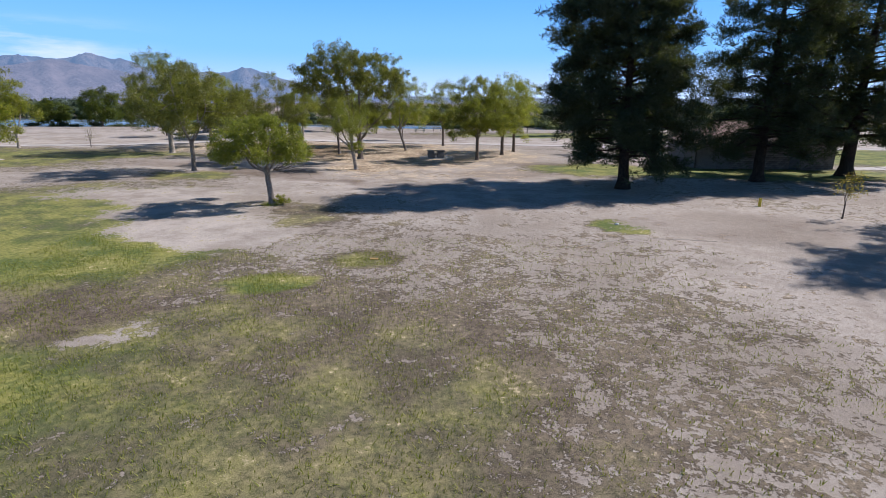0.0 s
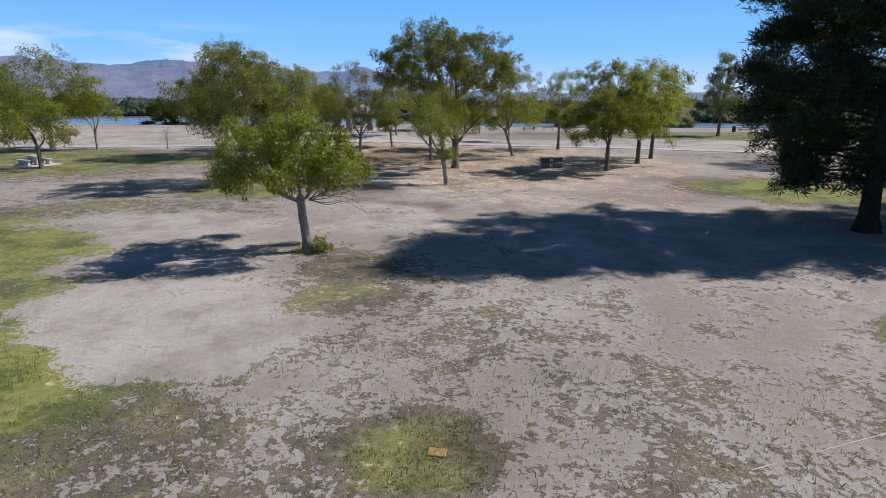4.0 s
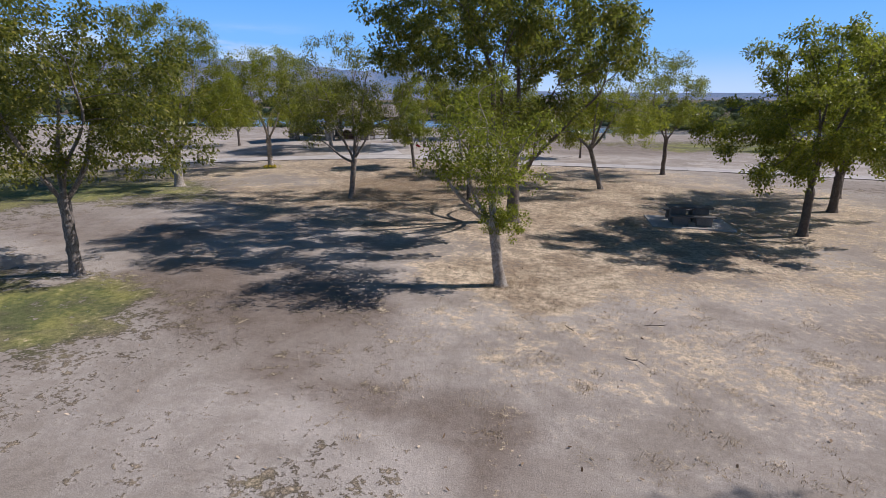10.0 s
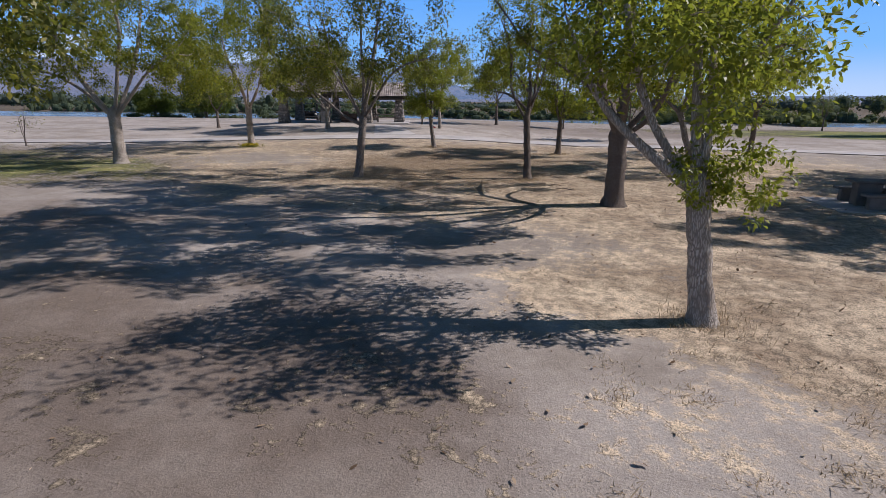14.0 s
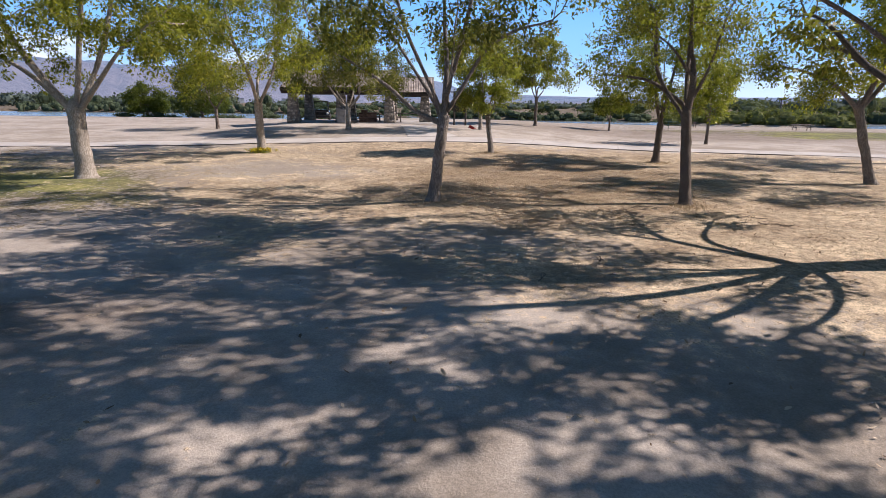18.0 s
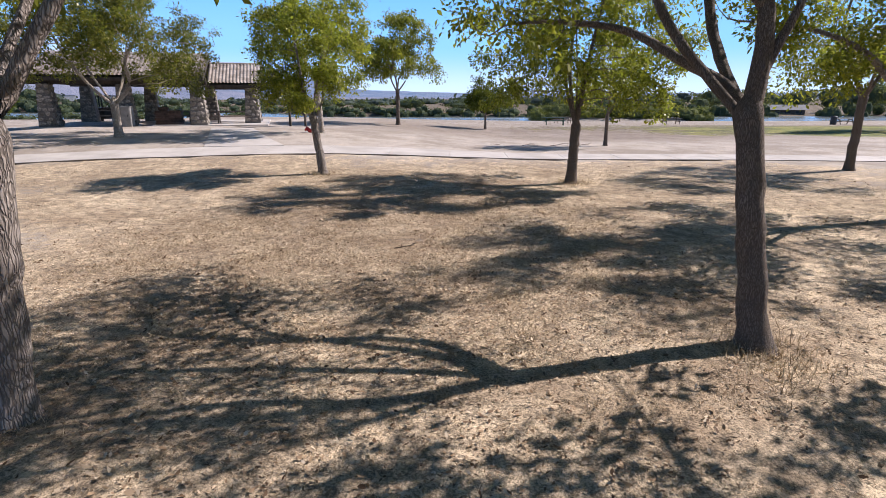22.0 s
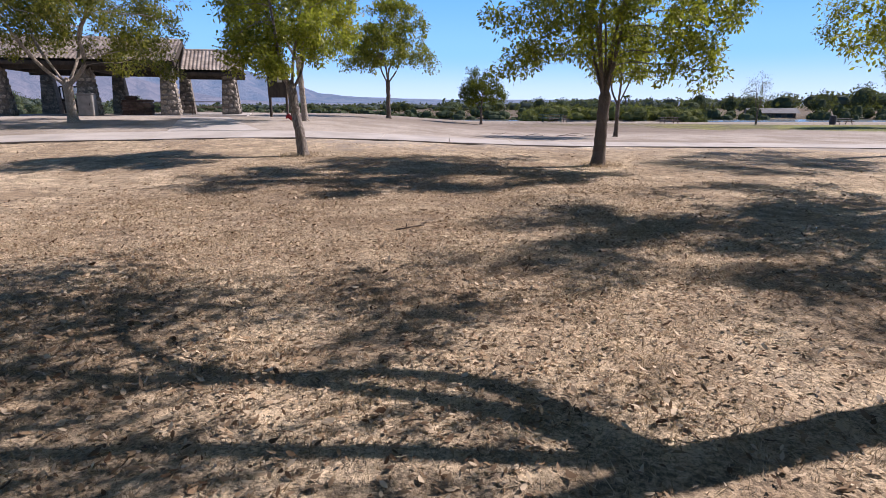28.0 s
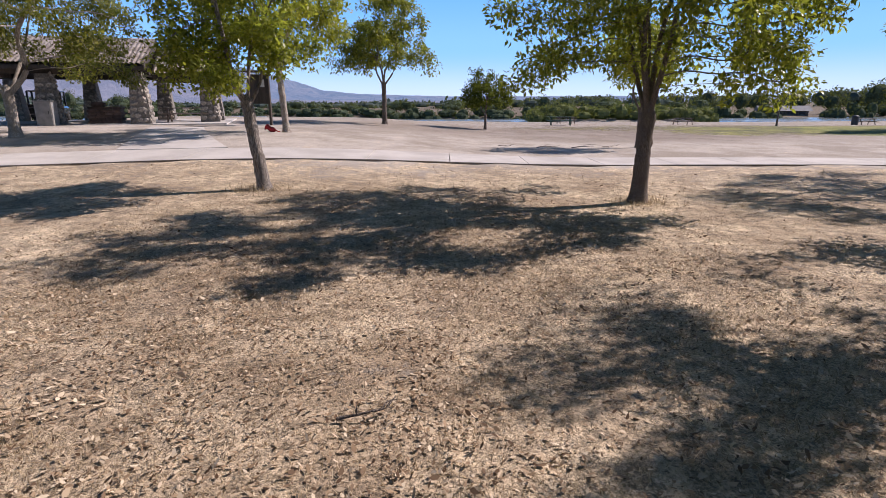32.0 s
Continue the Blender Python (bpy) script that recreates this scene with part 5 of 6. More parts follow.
# barbecue of brick, grey cabinet, information board, red bag, bin, marker
grill = thing("barbecue", Vector(shelter.matrix_basis @ Vector((-1.9, 1.2, 0.035))), "low brick barbecue with a dark iron grate", "barbecue", 17)
for n in range(6):
    for m in range(4):
        part("brick_block", box((-0.75 + m * 0.375 + (0.06 if n % 2 else 0), -0.45, n * 0.14), (-0.39 + m * 0.375 + (0.06 if n % 2 else 0), 0.45, n * 0.14 + 0.13), 0.01), BRICKWORK, grill)
part("hood", box((-0.55, -0.35, 0.83), (0.0, 0.35, 1.05), 0.1), BRICKWORK, grill)
for n in range(9):
    part("grate_bar", box((0.15 + n * 0.07, -0.4, 0.86), (0.175 + n * 0.07, 0.4, 0.885), 0.0), DARK_STEEL, grill)

cabinet = thing("utility_cabinet", Vector(shelter.matrix_basis @ Vector((-3.8, -0.95, 0.0))), "grey steel utility cabinet before a stone pillar", "cabinet", 12)
part("body", box((-0.36, -0.3, -0.05), (0.36, 0.3, 1.12), 0.02), GREY_PAINT, cabinet)
door = part("door", box((-0.32, -0.325, 0.06), (0.32, -0.302, 1.06), 0.008), GREY_PAINT, cabinet)
part("handle", box((0.2, -0.35, 0.55), (0.23, -0.32, 0.7), 0.005), DARK_STEEL, door)
part("cap", box((-0.4, -0.36, 1.12), (0.4, 0.34, 1.16), 0.01), GREY_PAINT, cabinet)

board = thing("information_board", spot(-21.1, 80.4), "dark timber notice board with a white paper sheet", "notice board", -12)
for u in (-0.5, 0.5):
    part("post", box((u - 0.06, -0.06, -0.1), (u + 0.06, 0.06, 2.55), 0.01), TIMBER, board)
part("panel", box((-0.56, -0.085, 1.05), (0.56, -0.062, 2.45), 0.01), TIMBER, board)
part("hood", box((-0.75, -0.4, 2.55), (0.75, 0.35, 2.62), 0.01), TIMBER, board)
part("notice", box((0.06, -0.1, 1.85), (0.34, -0.088, 2.2), 0.0), PAPER, board)

bag = thing("bag", spot(-19.25, 75.55), "slumped red cloth bag lying on dirt", "bag", 10)
bm = bmesh.new()
bmesh.ops.create_uvsphere(bm, u_segments=18, v_segments=10, radius=0.5)
for v in bm.verts:
    lump = 1 + 0.18 * noise.noise(v.co * 3.1)
    v.co = Vector((v.co.x * 0.46 * lump, v.co.y * 0.36 * lump, max(-0.02, 0.07 + v.co.z * 0.24 * lump + 0.14 * math.exp(-((v.co.x + 0.25) ** 2) * 20))))
part("body", bm, RED_CLOTH, bag)
part("strap", mesh_of("strap", *tube([(0.14, -0.08, 0.12), (0.24, -0.16, 0.08), (0.3, -0.2, 0.03), (0.38, -0.14, 0.015)], [0.02] * 4, 6), True), RED_CLOTH, bag)

bin_thing = thing("litter_bin", spot(31.2, 114.5), "dark round litter bin on the lawn", "litter bin")
part("body", mesh_of("body", *tube([(0, 0, -0.05), (0, 0, 0.4), (0, 0, 0.95)], [0.36, 0.37, 0.36], 16), True), DARK_STEEL, bin_thing)
part("lid", mesh_of("lid", *tube([(0, 0, 0.95), (0, 0, 1.02), (0, 0, 1.1), (0, 0, 1.12)], [0.39, 0.38, 0.24, 0.02], 16), True), DARK_STEEL, bin_thing)

marker = thing("marker_post", spot(17.9, 29.3), "short yellow marker post on bare dirt", "marker post")
part("post", box((-0.07, -0.07, -0.1), (0.07, 0.07, 0.48), 0.015), YELLOW_PAINT, marker)
part("cap", box((-0.085, -0.085, 0.48), (0.085, 0.085, 0.52), 0.01), YELLOW_PAINT, marker)
valve = thing("valve_box", spot(-2.05, 17.85), "faded orange valve cover sunk in turf", "valve cover")
part("cover", box((-0.16, -0.11, -0.05), (0.16, 0.11, 0.02), 0.012), ORANGE, valve)
hose = thing("hose", spot(4.1, 19.3), "thin pale hose lying across bare dirt", "hose")
line = bent_line([np.array(spot(x, y, 0.004)) - np.array(spot(4.1, 19.3)) for x, y in ((2.4, 18.3), (4.1, 19.3), (5.5, 20.1), (6.8, 20.75), (7.8, 21.05), (9.6, 21.3), (11.5, 21.2))], 0.25)
part("tube", mesh_of("tube", *tube(line, np.full(len(line), 0.011), 6), True), PALE_HOSE, hose)
sprinkler = thing("sprinkler_head", spot(8.35, 24.1), "small white sprinkler cover in a green patch", "sprinkler")
part("cap", mesh_of("cap", *tube([(0, 0, -0.05), (0, 0, 0.05), (0, 0, 0.07), (0, 0, 0.072)], [0.1, 0.1, 0.07, 0.005], 14), True), PAPER, sprinkler)

# dark vehicle parked behind the shelter
car = thing("utility_vehicle", spot(-35.3, 86.9), "black off-road vehicle parked on dirt behind the shelter", "vehicle", 25.0)
part("lower_body", box((-0.92, -2.1, 0.42), (0.92, 2.1, 1.08), 0.12), CAR_PAINT, car)
part("bonnet", box((-0.8, -2.0, 1.04), (0.8, -0.7, 1.2), 0.08), CAR_PAINT, car)
part("grille", box((-0.55, -2.14, 0.66), (0.55, -2.08, 1.0), 0.02), DARK_STEEL, car)
for u in (-0.68, 0.68):
    part("headlamp", mesh_of("headlamp", *tube([(u, -2.08, 0.86), (u, -2.13, 0.86), (u, -2.145, 0.86)], [0.13, 0.12, 0.01], 14), True), LAMP_GLASS, car)
part("bumper", box((-0.95, -2.3, 0.45), (0.95, -2.08, 0.66), 0.05), DARK_STEEL, car)
part("roof", box((-0.78, -0.55, 1.95), (0.78, 1.95, 2.03), 0.05), CAR_PAINT, car)
for u in (-0.75, 0.75):
    for v in (-0.6, 0.65, 1.9):
        part("roof_pillar", box((u - 0.05, v - 0.06, 1.05), (u + 0.05, v + 0.06, 1.98), 0.015), CAR_PAINT, car)
part("windscreen", box((-0.71, -0.62, 1.16), (0.71, -0.6, 1.94), 0.0), GLASS, car)
part("rear_window", box((-0.71, 1.9, 1.16), (0.71, 1.92, 1.94), 0.0), GLASS, car)
for u in (-0.86, 0.86):
    for v in (-1.4, 1.35):
        wheel = part("wheel", mesh_of("tyre", *tube([(u - 0.12, v, 0.38), (u - 0.1, v, 0.38), (u + 0.1, v, 0.38), (u + 0.12, v, 0.38)], [0.28, 0.39, 0.39, 0.28], 20), True), RUBBER, car)
        part("rim", mesh_of("rim", *tube([(u - 0.125, v, 0.38), (u, v, 0.38), (u + 0.125, v, 0.38)], [0.2, 0.23, 0.2], 16), True), STEEL, wheel)

# ---- brown-roofed building behind the pines ----
hall = thing("block_building", spot(28.6, 50.5), "low block building with a brown hipped shingle roof", "building", -2)
W, D, HIGH = 6.6, 3.6, 2.5
for a, b, turn in (((-W, -D), (W, -D), 0), ((-W, D), (W, D), 0), ((-W, -D), (-W, D), 90), ((W, -D), (W, D), 90)):
    lo = (min(a[0], b[0]) - 0.1, min(a[1], b[1]) - 0.1, -0.2)
    hi = (max(a[0], b[0]) + 0.1, max(a[1], b[1]) + 0.1, HIGH)
    part("wall", box(lo, hi, 0.0), MORTAR, hall, "dark block wall")
block_bm = box((-0.195, -0.03, -0.095), (0.195, 0.03, 0.095), 0.008)
block_mesh = bpy.data.meshes.new("block")
block_bm.to_mesh(block_mesh)
block_bm.free()
block_mesh.materials.append(BLOCK)
front = [o for o in hall.children if o.name.startswith("wall")][0]
for row in range(12):
    for n in range(24):
        u = -W + 0.2 + n * 0.4 + (0.2 if row % 2 else 0)
        ob = part("block", block_mesh, None, front)
        ob.matrix_basis = Matrix.Translation((u + 3.2, -D - 0.115, 0.1 + row * 0.2))
bm = bmesh.new()
e = 0.9
base_ring = [bm.verts.new((x, y, HIGH + 0.02)) for x, y in ((-W - e, -D - e), (W + e, -D - e), (W + e, D + e), (-W - e, D + e))]
peak = [bm.verts.new((x, 0, HIGH + 1.9)) for x in (-W + 2.6, W - 2.6)]
bm.faces.new((base_ring[0], base_ring[1], peak[1], peak[0]))
bm.faces.new((base_ring[2], base_ring[3], peak[0], peak[1]))
bm.faces.new((base_ring[1], base_ring[2], peak[1]))
bm.faces.new((base_ring[3], base_ring[0], peak[0]))
bm.faces.new(base_ring[::-1])
part("roof", bm, SHINGLE, hall, "brown shingle roof")
shingle_mesh = bpy.data.meshes.new("shingle_course")
pieces = bmesh.new()
tilt = math.atan2(1.88, D + e)
for row in range(13):
    f = row / 13
    for n in range(int((2 * (W + e) * (1 - f * 0.55)) / 0.34)):
        span_u = (W + e) * (1 - f * 0.47)
        u = -span_u + 0.17 + n * 0.34
        if u < span_u - 0.1:
            box((-0.16, 0, 0), (0.16, 0.38, 0.018), 0.0, pieces, Matrix.Translation((u, -D - e + (D + e) * f, HIGH + 0.05 + 1.88 * f + 0.006 * ((n * 7 + row * 3) % 5))) @ Matrix.Rotation(tilt, 4, "X"))
pieces.to_mesh(shingle_mesh)
pieces.free()
tagged(part("shingles", shingle_mesh, SHINGLE, hall, "rows of brown shingles"), kind="stuff")
part("fascia", box((-W - e, -D - e - 0.03, HIGH - 0.14), (W + e, -D - e, HIGH + 0.04), 0.0), TIMBER, hall)
part("door", box((2.4, -D - 0.16, 0.0), (3.4, -D - 0.1, 2.1), 0.01), DARK_STEEL, hall)
walk_slab = tagged(new("pavement"), "concrete pavement beside the block building", "pavement", kind="structure")
for n in range(8):
    x, y = 37.0 + n * 1.9, 47.6 + n * 0.35
    part("slab", box((-1.04, -1.1, -0.12), (1.04, 1.1, 0.04), 0.01), CONCRETE, walk_slab, place=Matrix.Translation(spot(x, y)) @ pose(0, 0, 0, 0, 0, 10))

# ---- woods beyond the lake, brush on the spit ----


def wood_clumps(spots, rng, quads_per=150, size=0.75):
    """Many crowns seen far off: broad leaf tufts heaped into uneven domes."""
    out_v, n_all = [], 0
    for x, y, high, wide, lift in spots:
        n = int(quads_per * (0.6 + wide * high / 18))
        way = rng.standard_normal((n, 3))
        way /= np.linalg.norm(way, axis=1, keepdims=True)
        far = (0.5 + 0.5 * rng.random((n, 1)) ** 0.5) * (1 + 0.14 * np.sin(5 * way[:, :1] + x) * np.sin(4 * way[:, 1:2] + y) + 0.1 * np.sin(7 * way[:, 2:] + y))
        zc = lift + (high - lift) * 0.5
        base = float(lie(x, y))
        p = np.array([x * U, y * U, base + zc]) + way * far * [wide, wide, (high - lift) * 0.5]
        a = rng.standard_normal((n, 3))
        a /= np.linalg.norm(a, axis=1, keepdims=True)
        b = np.cross(a, rng.standard_normal((n, 3)))
        b /= np.linalg.norm(b, axis=1, keepdims=True)
        s = size * (0.4 + 0.8 * rng.random((n, 1)))
        out_v.append(np.stack([p - a * s * 0.5, p + b * s * 0.35, p + a * s * 0.5, p - b * s * 0.35], 1).reshape(-1, 3))
        n_all += n
        lat, lon = np.meshgrid(np.linspace(-1.35, 1.35, 6), np.linspace(0, 2 * np.pi, 9), indexing="ij")
        lump = (0.66 + 0.1 * np.sin(3 * lon + x) * np.cos(2 * lat + y))[..., None]
        lump[:, -1] = lump[:, 0]
        ball = np.array([x * U, y * U, base + zc]) + lump * np.stack([np.cos(lat) * np.cos(lon) * wide, np.cos(lat) * np.sin(lon) * wide, np.sin(lat) * (high - lift) * 0.5], -1)
        core = np.stack([ball[:-1, :-1], ball[:-1, 1:], ball[1:, 1:], ball[1:, :-1]], 2).reshape(-1, 3)
        out_v.append(core)
        n_all += len(core) // 4
    return mesh_of("far_crowns", np.concatenate(out_v), np.arange(4 * n_all).reshape(-1, 4))


rng = np.random.default_rng(5)


def stand(x):
    """How tall the far growth stands along the shore."""
    return float(np.interp(x, [-330, -130, -105, -85, -30, 0, 30, 60, 100, 300], [7.5, 7.0, 4.0, 2.4, 2.5, 3.8, 5.0, 5.8, 8.5, 9.0]))


brush = [(x + rng.standard_normal() * 1.5, float(far_shore(x)) - 2 + rng.random() * 6, 0.9 + stand(x) * (0.2 + 0.3 * rng.random()), 1.3 + 1.2 * rng.random(), -0.6) for x in np.arange(-230, 130, 1.0) if abs(x - 60) > 4.5]
tagged(part("shore_brush", wood_clumps(brush, rng, 90, 0.42), FAR_DARK), "dense brush along the far lake shore", "brush", kind="stuff")
tall = [(x + rng.standard_normal() * 3, float(far_shore(x)) + 9 + rng.random() * 16, 0.8 + stand(x) * (0.45 + 0.75 * rng.random() ** 1.5), 1.8 + 2.6 * rng.random(), 0.4) for x in np.arange(-240, 140, 4.6)]
tagged(part("far_woods", wood_clumps(tall, rng, 320, 0.44), FAR_DARK), "dark round-headed trees beyond the lake", "woods", kind="stuff")
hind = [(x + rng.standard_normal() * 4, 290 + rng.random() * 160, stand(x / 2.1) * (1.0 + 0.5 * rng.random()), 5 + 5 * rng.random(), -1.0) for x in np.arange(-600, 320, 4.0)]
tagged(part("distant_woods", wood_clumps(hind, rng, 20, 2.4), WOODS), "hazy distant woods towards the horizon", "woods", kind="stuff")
spit = [(2 + rng.random() * 30, 145 + rng.random() * 6, 1.6 + 1.7 * rng.random(), 1.3 + 1.1 * rng.random(), -0.3) for n in range(75)]
tagged(part("willow_brush", wood_clumps(spit, rng, 300, 0.28), WILLOW), "pale green willow brush on a spit in the lake", "brush", kind="stuff")
bank = [(-95 + n * 2.2 + rng.random(), 118 + rng.random() * 7, 0.9 + 1.4 * rng.random() * (rng.random() > 0.5), 1.4 + 1.0 * rng.random(), 0.0) for n in range(26)]
tagged(part("bank_brush", wood_clumps(bank, rng, 400, 0.3), FAR_DARK), "dark green bushes on the lake bank", "brush", kind="stuff")

for x, y, high in ((33, 190, 5.0),):
    palm = thing("palm_tree", spot(x, y), "slim palm tree beyond the lake", "tree", group="palms")
    part("trunk", mesh_of("trunk", *tube([(0, 0, -0.3), (0.1, 0, high * 0.5), (0, 0, high)], [0.28, 0.22, 0.2], 8), True), BARK, palm)
    fronds = []
    for n in range(22):
        a, r = n * 2.4, 1.0 + 0.35 * (n % 3)
        tip = np.array([math.cos(a) * r, math.sin(a) * r, high + 0.6 - 0.09 * n])
        fronds.append(tube(curve_between(np.array([0, 0, high]), tip, np.array([math.cos(a) * r * 0.5, math.sin(a) * r * 0.5, 0.9]), 6, rng, 0.0), [0.04, 0.1, 0.12, 0.1, 0.06, 0.01], 4))
    part("fronds", mesh_of("fronds", *joined(fronds)), LEAF_DARK, palm)

house = thing("lake_house", spot(61, 176), "low dark house with a blue-grey roof across the lake", "house", -20)
part("wall", box((-4.9, -3, -0.5), (4.9, 3, 1.15), 0.0), BLOCK, house)
bm = bmesh.new()
ring = [[bm.verts.new((u, v, z)) for v, z in ((-4, 1.1), (0, 2.3), (4, 1.1))] for u in (-5.6, 5.6)]
bm.faces.new((ring[0][0], ring[1][0], ring[1][1], ring[0][1]))
bm.faces.new((ring[0][1], ring[1][1], ring[1][2], ring[0][2]))
bm.faces.new(ring[0])
bm.faces.new(ring[1])
bm.faces.new((ring[0][0], ring[0][2], ring[1][2], ring[1][0]))
part("roof", bm, GREY_ROOF, house)
for u in (-3.6, -1.2, 1.2, 3.6):
    window = part("window", box((u - 0.6, -3.05, 0.2), (u + 0.6, -3.0, 0.95), 0.0), DARK_STEEL, house)
    part("sill", box((u - 0.7, -3.15, 0.12), (u + 0.7, -3.02, 0.2), 0.0), WHITE_WALL, window)
for turn in (29.0, 31.5, 34.0, 37.5, 40.0, 42.5):
    shed = thing("white_building", spot(-1080 * math.sin(radians(turn)), 1080 * math.cos(radians(turn))), "long white building far beyond the lake", "building", turn, group="far white buildings")
    part("wall", box((-17, -5, -1), (17, 5, 9.0), 0.0), WHITE_WALL, shed)
    part("roof", box((-17.4, -5.4, 9.0), (17.4, 5.4, 9.6), 0.0), GREY_ROOF, shed)

# ---- litter, straw and grass on the near ground ----
rng = np.random.default_rng(21)


def scattered(count, x0, x1, y0, y1, chance):
    """Places of the plan drawn at random, kept as often as chance(x, y) says."""
    x, y = x0 + (x1 - x0) * rng.random(count), y0 + (y1 - y0) * rng.random(count)
    keep = rng.random(count) < chance(x, y)
    x, y = x[keep], y[keep]
    return np.stack([x * U, y * U, lie(x, y)], -1), x, y


def drifts(x, y):
    """Where fallen leaves have gathered, 0.2 to 1."""
    return 0.2 + 0.8 * ease(-0.25, 0.5, np.sin(2.3 * x + 1.9 * np.sin(1.7 * y)) * np.sin(2.9 * y + 1.4 * np.sin(2.1 * x)) + 0.4 * np.sin(7.1 * x + 3 * np.sin(4.3 * y)) * np.sin(6.3 * y))


def flat_leaves(places, size):
    """Curled fallen leaves lying on the ground: corners and quads."""
    n = len(places)
    a = rng.random(n) * 2 * np.pi
    axis = np.stack([np.cos(a), np.sin(a), rng.standard_normal(n) * 0.3], -1)
    side = np.stack([-np.sin(a), np.cos(a), rng.standard_normal(n) * 0.35], -1)
    long = size * (0.4 + 0.9 * rng.random((n, 1)) ** 1.5)
    wide = 0.5 + 0.5 * rng.random((n, 1))
    curl, roll = rng.random((n, 1)) * 0.5, rng.random((n, 1)) * 0.5
    p = places + [0, 0, 0.014]
    ring = ((-0.5, 0.0), (-0.22, 0.26), (0.2, 0.24), (0.55, 0.02), (0.16, -0.25), (-0.2, -0.22))
    lift = np.array([0, 0, 1.0])
    v = np.stack([p + axis * long * u + side * long * wide * w + lift * long * (curl * u * u * 2 + roll * abs(w) * 1.6) for u, w in ring], 1)
    return v.reshape(-1, 3), np.arange(6 * n).reshape(n, 6)


def blades(places, high, wide, lay=0.6):
    """Grass blades: one slim bent triangle each."""
    n = len(places)
    a = rng.random(n) * 2 * np.pi
    side = np.stack([np.cos(a), np.sin(a), 0 * a], -1)
    tip = np.stack([-np.sin(a), np.cos(a), 0 * a], -1) * lay * rng.standard_normal((n, 1)) + [0, 0, 1.0]
    long = high * (0.5 + 0.9 * rng.random((n, 1)))
    p = places - [0, 0, 0.008]
    return np.stack([p - side * wide, p + side * wide, p + tip * long], 1).reshape(-1, 3), np.arange(3 * n).reshape(n, 3)


places, x, y = scattered(150000, -26, -1, 44, 70, lambda x, y: np.clip(covers(x, y)[2], 0, 1) * drifts(x, y) * (0.25 + 0.75 * ease(46, 52, y)) * (y < path_line(x) - 0.4) * (0.45 + 0.55 * blob(x, y, -12.5, 56.5, 6, 6)))
tagged(part("leaf_litter", mesh_of("leaf_litter", *flat_leaves(places, 0.052)), LITTER), "dry fallen leaves over straw", "leaf litter", kind="stuff")
places, x, y = scattered(125000, -18.5, -8.5, 51.5, 66.5, lambda x, y: blob(x, y, -13.4, 59.0, 4.2, 6.5, 0, 0.5) * (0.35 + 0.65 * drifts(y * 0.8, x * 1.1)))
tagged(part("leaf_litter", mesh_of("leaf_litter", *flat_leaves(places, 0.04)), LITTER), "crumbled dry leaves and bark bits over straw", "leaf litter", kind="stuff")
places, x, y = scattered(9000, -16, 8, 33, 50, lambda x, y: 0.12 + 0.5 * covers(x, y)[2])
tagged(part("leaf_litter", mesh_of("leaf_litter", *flat_leaves(places, 0.07)), LITTER), "scattered dry leaves on dirt", "leaf litter", kind="stuff")

places, x, y = scattered(240000, -26, 0, 44, 70, lambda x, y: np.clip(covers(x, y)[2], 0, 1) * (y < path_line(x) - 0.3) * (0.3 + 0.7 * blob(x, y, -12.5, 56.5, 7, 7)))
tagged(part("dry_grass", mesh_of("dry_grass", *blades(places, 0.034, 0.0036, 1.8)), STRAW), "short dry straw-coloured grass", "dry grass", kind="stuff")
places, x, y = scattered(330000, -18.5, -9.5, 51.5, 66.5, lambda x, y: blob(x, y, -13.8, 59.0, 3.8, 6.0, 0, 0.45) * (0.4 + 0.6 * (np.sin(3.1 * x + 2 * np.sin(1.7 * y)) * np.sin(2.7 * y + x) > -0.3)))
tagged(part("dry_grass", mesh_of("dry_grass", *blades(places, 0.03, 0.0032, 2.2)), STRAW), "matted dry grass under fallen leaves", "dry grass", kind="stuff")
places, x, y = scattered(130000, -14, 12, 3, 21, lambda x, y: np.clip(covers(x, y)[0] * 1.3 - 0.35, 0, 1) * (0.35 + 0.65 * (np.sin(2.1 * x + 1.3 * np.sin(y)) * np.sin(1.9 * y + 0.7 * x) > -0.2)))
tagged(part("grass", mesh_of("grass", *blades(places, 0.07, 0.012, 0.9)), BLADE), "worn green and yellowing turf", "grass", kind="stuff")

# tufts of dry grass and twigs on the bare ground
centres, cx, cy = scattered(420, -8, 4, 35.5, 44, lambda x, y: 0.2 + 0.5 * blob(x, y, -3, 39.6, 5, 2.8, 0, 0.6))
many = np.repeat(centres, 70, 0)
many = many + rng.standard_normal(many.shape) * [0.16, 0.14, 0]
tagged(part("dry_grass", mesh_of("dry_grass", *blades(many, 0.045, 0.006, 1.9)), STRAW), "small tufts of dry grass on dirt", "dry grass", kind="stuff")
foot = np.concatenate([np.array(spot(a, b)) + rng.standard_normal((600, 3)) * [0.32, 0.32, 0] for a, b in ((-6.5, 43.1), (-10, 54.8), (-16.5, 65.7), (-9.4, 65.1))])
tagged(part("dry_grass", mesh_of("dry_grass", *blades(foot, 0.1, 0.006, 1.2)), STRAW), "dry grass round tree feet", "dry grass", kind="stuff")
weeds = np.array(spot(-8.5, 27.6)) + rng.standard_normal((700, 3)) * [0.3, 0.22, 0]
tagged(part("grass", mesh_of("grass", *blades(weeds, 0.16, 0.008, 0.7)), BLADE), "green weeds round a tree foot", "grass", kind="stuff")
bush = thing("weed_bush", spot(-7.95, 27.55), "low bright-green bush at a tree's foot", "bush")
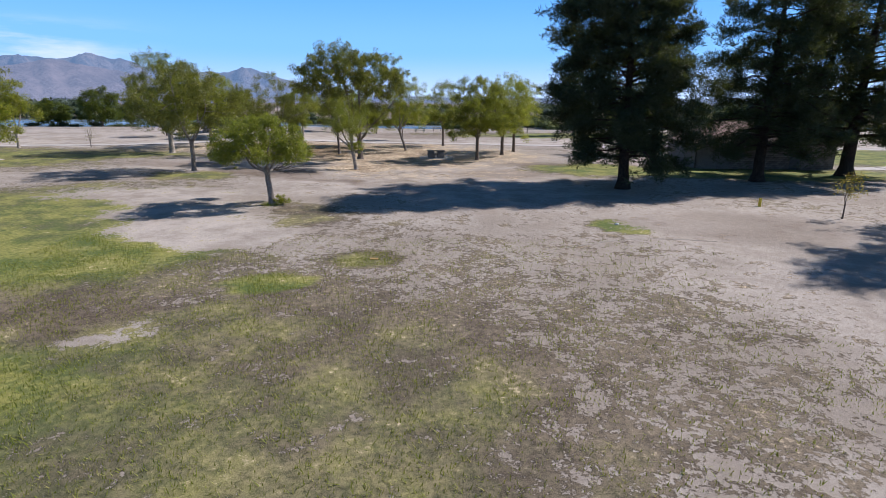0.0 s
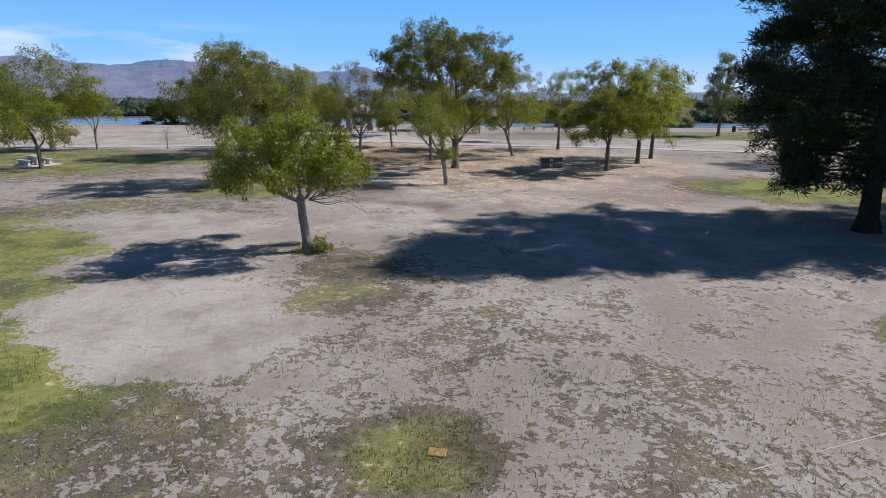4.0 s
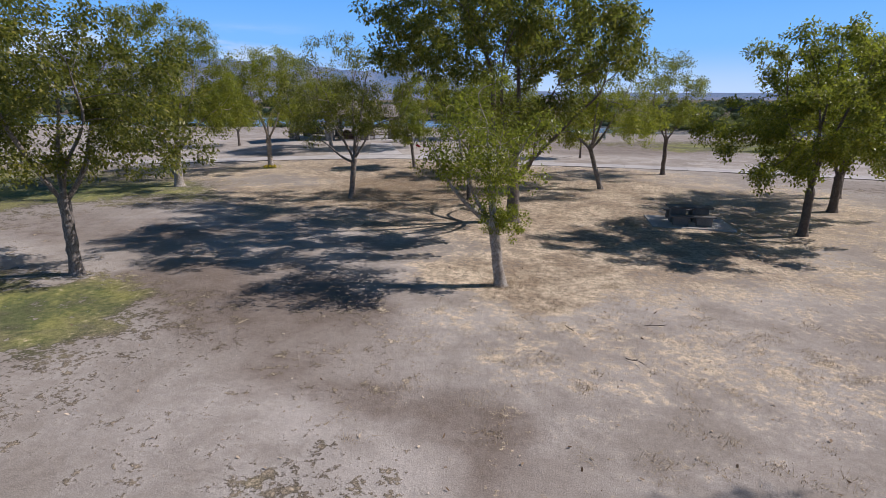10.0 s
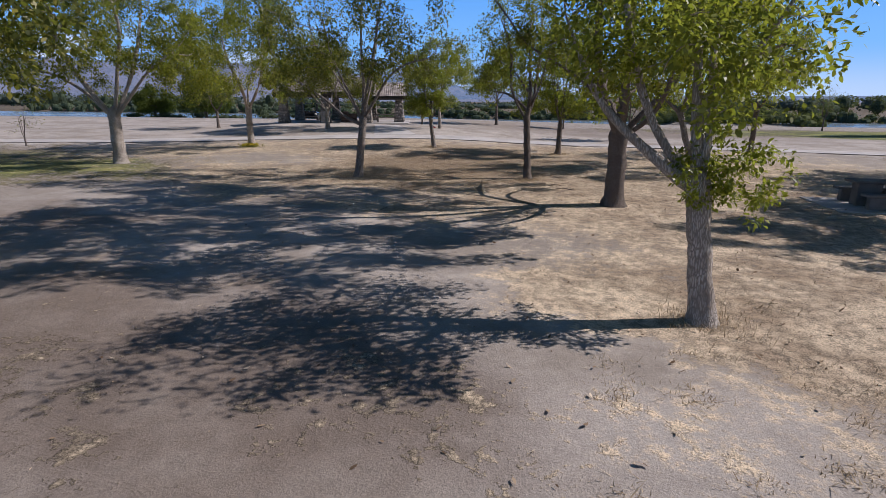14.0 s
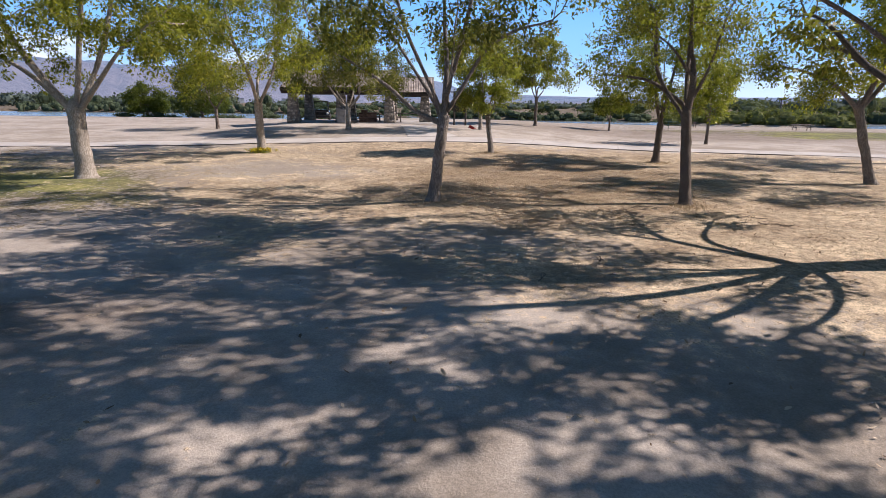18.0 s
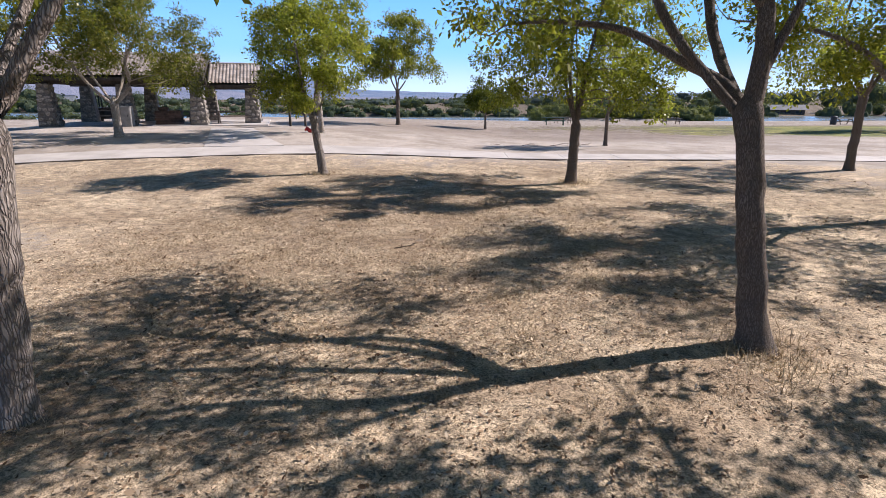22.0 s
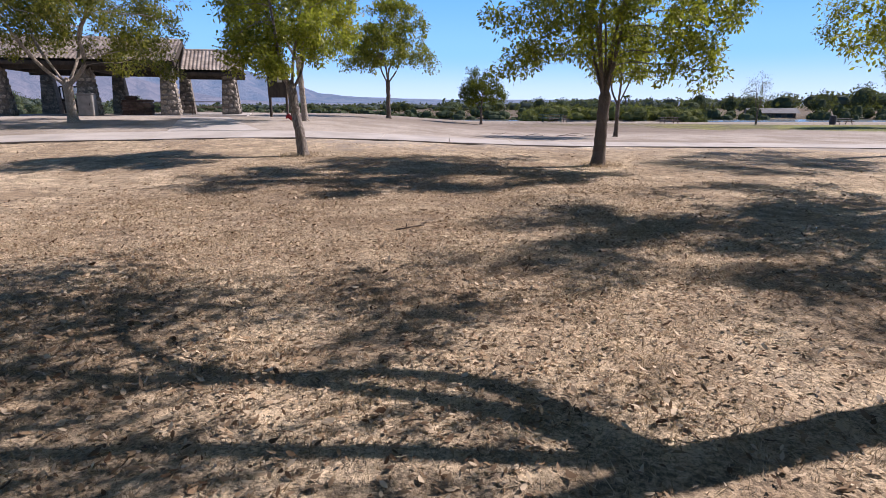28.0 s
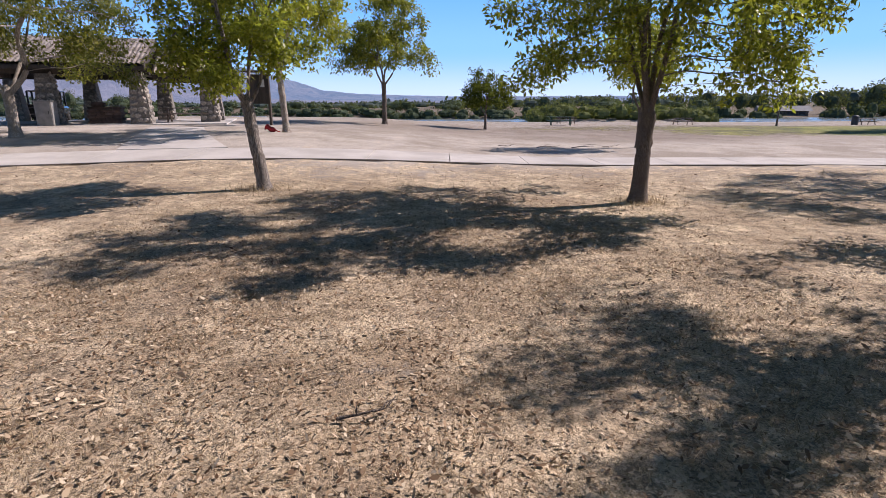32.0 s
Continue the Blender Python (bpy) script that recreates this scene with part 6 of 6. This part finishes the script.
stems = joined([tube([(0, 0, -0.03), (0.12 * math.cos(a), 0.12 * math.sin(a), 0.2), (0.25 * math.cos(a), 0.25 * math.sin(a), 0.4)], [0.012, 0.009, 0.004], 5) for a in np.linspace(0, 5.5, 7)])
part("stems", mesh_of("stems", *stems, True), BARK, bush)
part("foliage", mesh_of("foliage", *leaves(rng.standard_normal((26, 3)) * [0.2, 0.16, 0.1] + [0, 0, 0.3], 45, 0.09, 0.07, rng)), LEAF_YELLOW, bush)
ring = thing("flower_ring", spot(-26.0, 62.5), "yellow flowers round a tree's foot", "flowers")
tagged(part("stems", mesh_of("stems", *blades(rng.standard_normal((500, 3)) * [0.28, 0.26, 0], 0.2, 0.006)), BLADE, ring), kind="stuff")
part("petals", mesh_of("petals", *leaves(rng.standard_normal((45, 3)) * [0.28, 0.26, 0.02] + [0, 0, 0.16], 26, 0.06, 0.06, rng)), FLOWER, ring)


def fallen_branch(x, y, long, turn, seed, label):
    """A dead branch lying on the ground with a few side twigs."""
    r = np.random.default_rng(seed)
    root = thing("fallen_branch", spot(x, y), label, "branch", turn, "fallen branches")
    main = curve_between(np.array([0.0, 0, 0.03]), np.array([long, 0.1 * long, 0.05]), np.array([long * 0.5, -0.05 * long, 0.03]), 9, r, 0.02)
    part("stem", mesh_of("stem", *tube(main, np.linspace(0.022, 0.006, 9) * max(0.5, min(1.6, long)), 6), True), BARK, root)
    for n in range(3):
        k = 3 + n * 2
        way = r.standard_normal(3) * [0.25, 0.3, 0.04] * long + [0.2 * long, 0, 0.03]
        part("twig", mesh_of("twig", *tube(curve_between(main[k], main[k] + way, way * 0.5, 5, r, 0.05), np.linspace(0.01, 0.003, 5), 5), True), BARK, root)


for n, (x, y, long, turn) in enumerate(((-9.4, 76.3, 0.9, 8), (-8.0, 76.6, 1.05, 4), (-6.6, 77.3, 0.8, 12), (-10.9, 76.1, 0.6, -20), (-12.1, 49.4, 0.35, 80), (-12.9, 48.3, 0.3, 65), (-3.4, 39.4, 0.35, -35), (-4.6, 40.6, 0.3, -60), (-8.9, 53.2, 0.6, -30), (-9.2, 53.7, 0.5, -20), (-13.6, 58.1, 0.35, 10), (-2.9, 41.2, 0.4, 10))):
    fallen_branch(x, y, long, turn, 60 + n, "dry grey fallen branch on bare ground" if long > 0.7 else "thin dry twig on the ground")
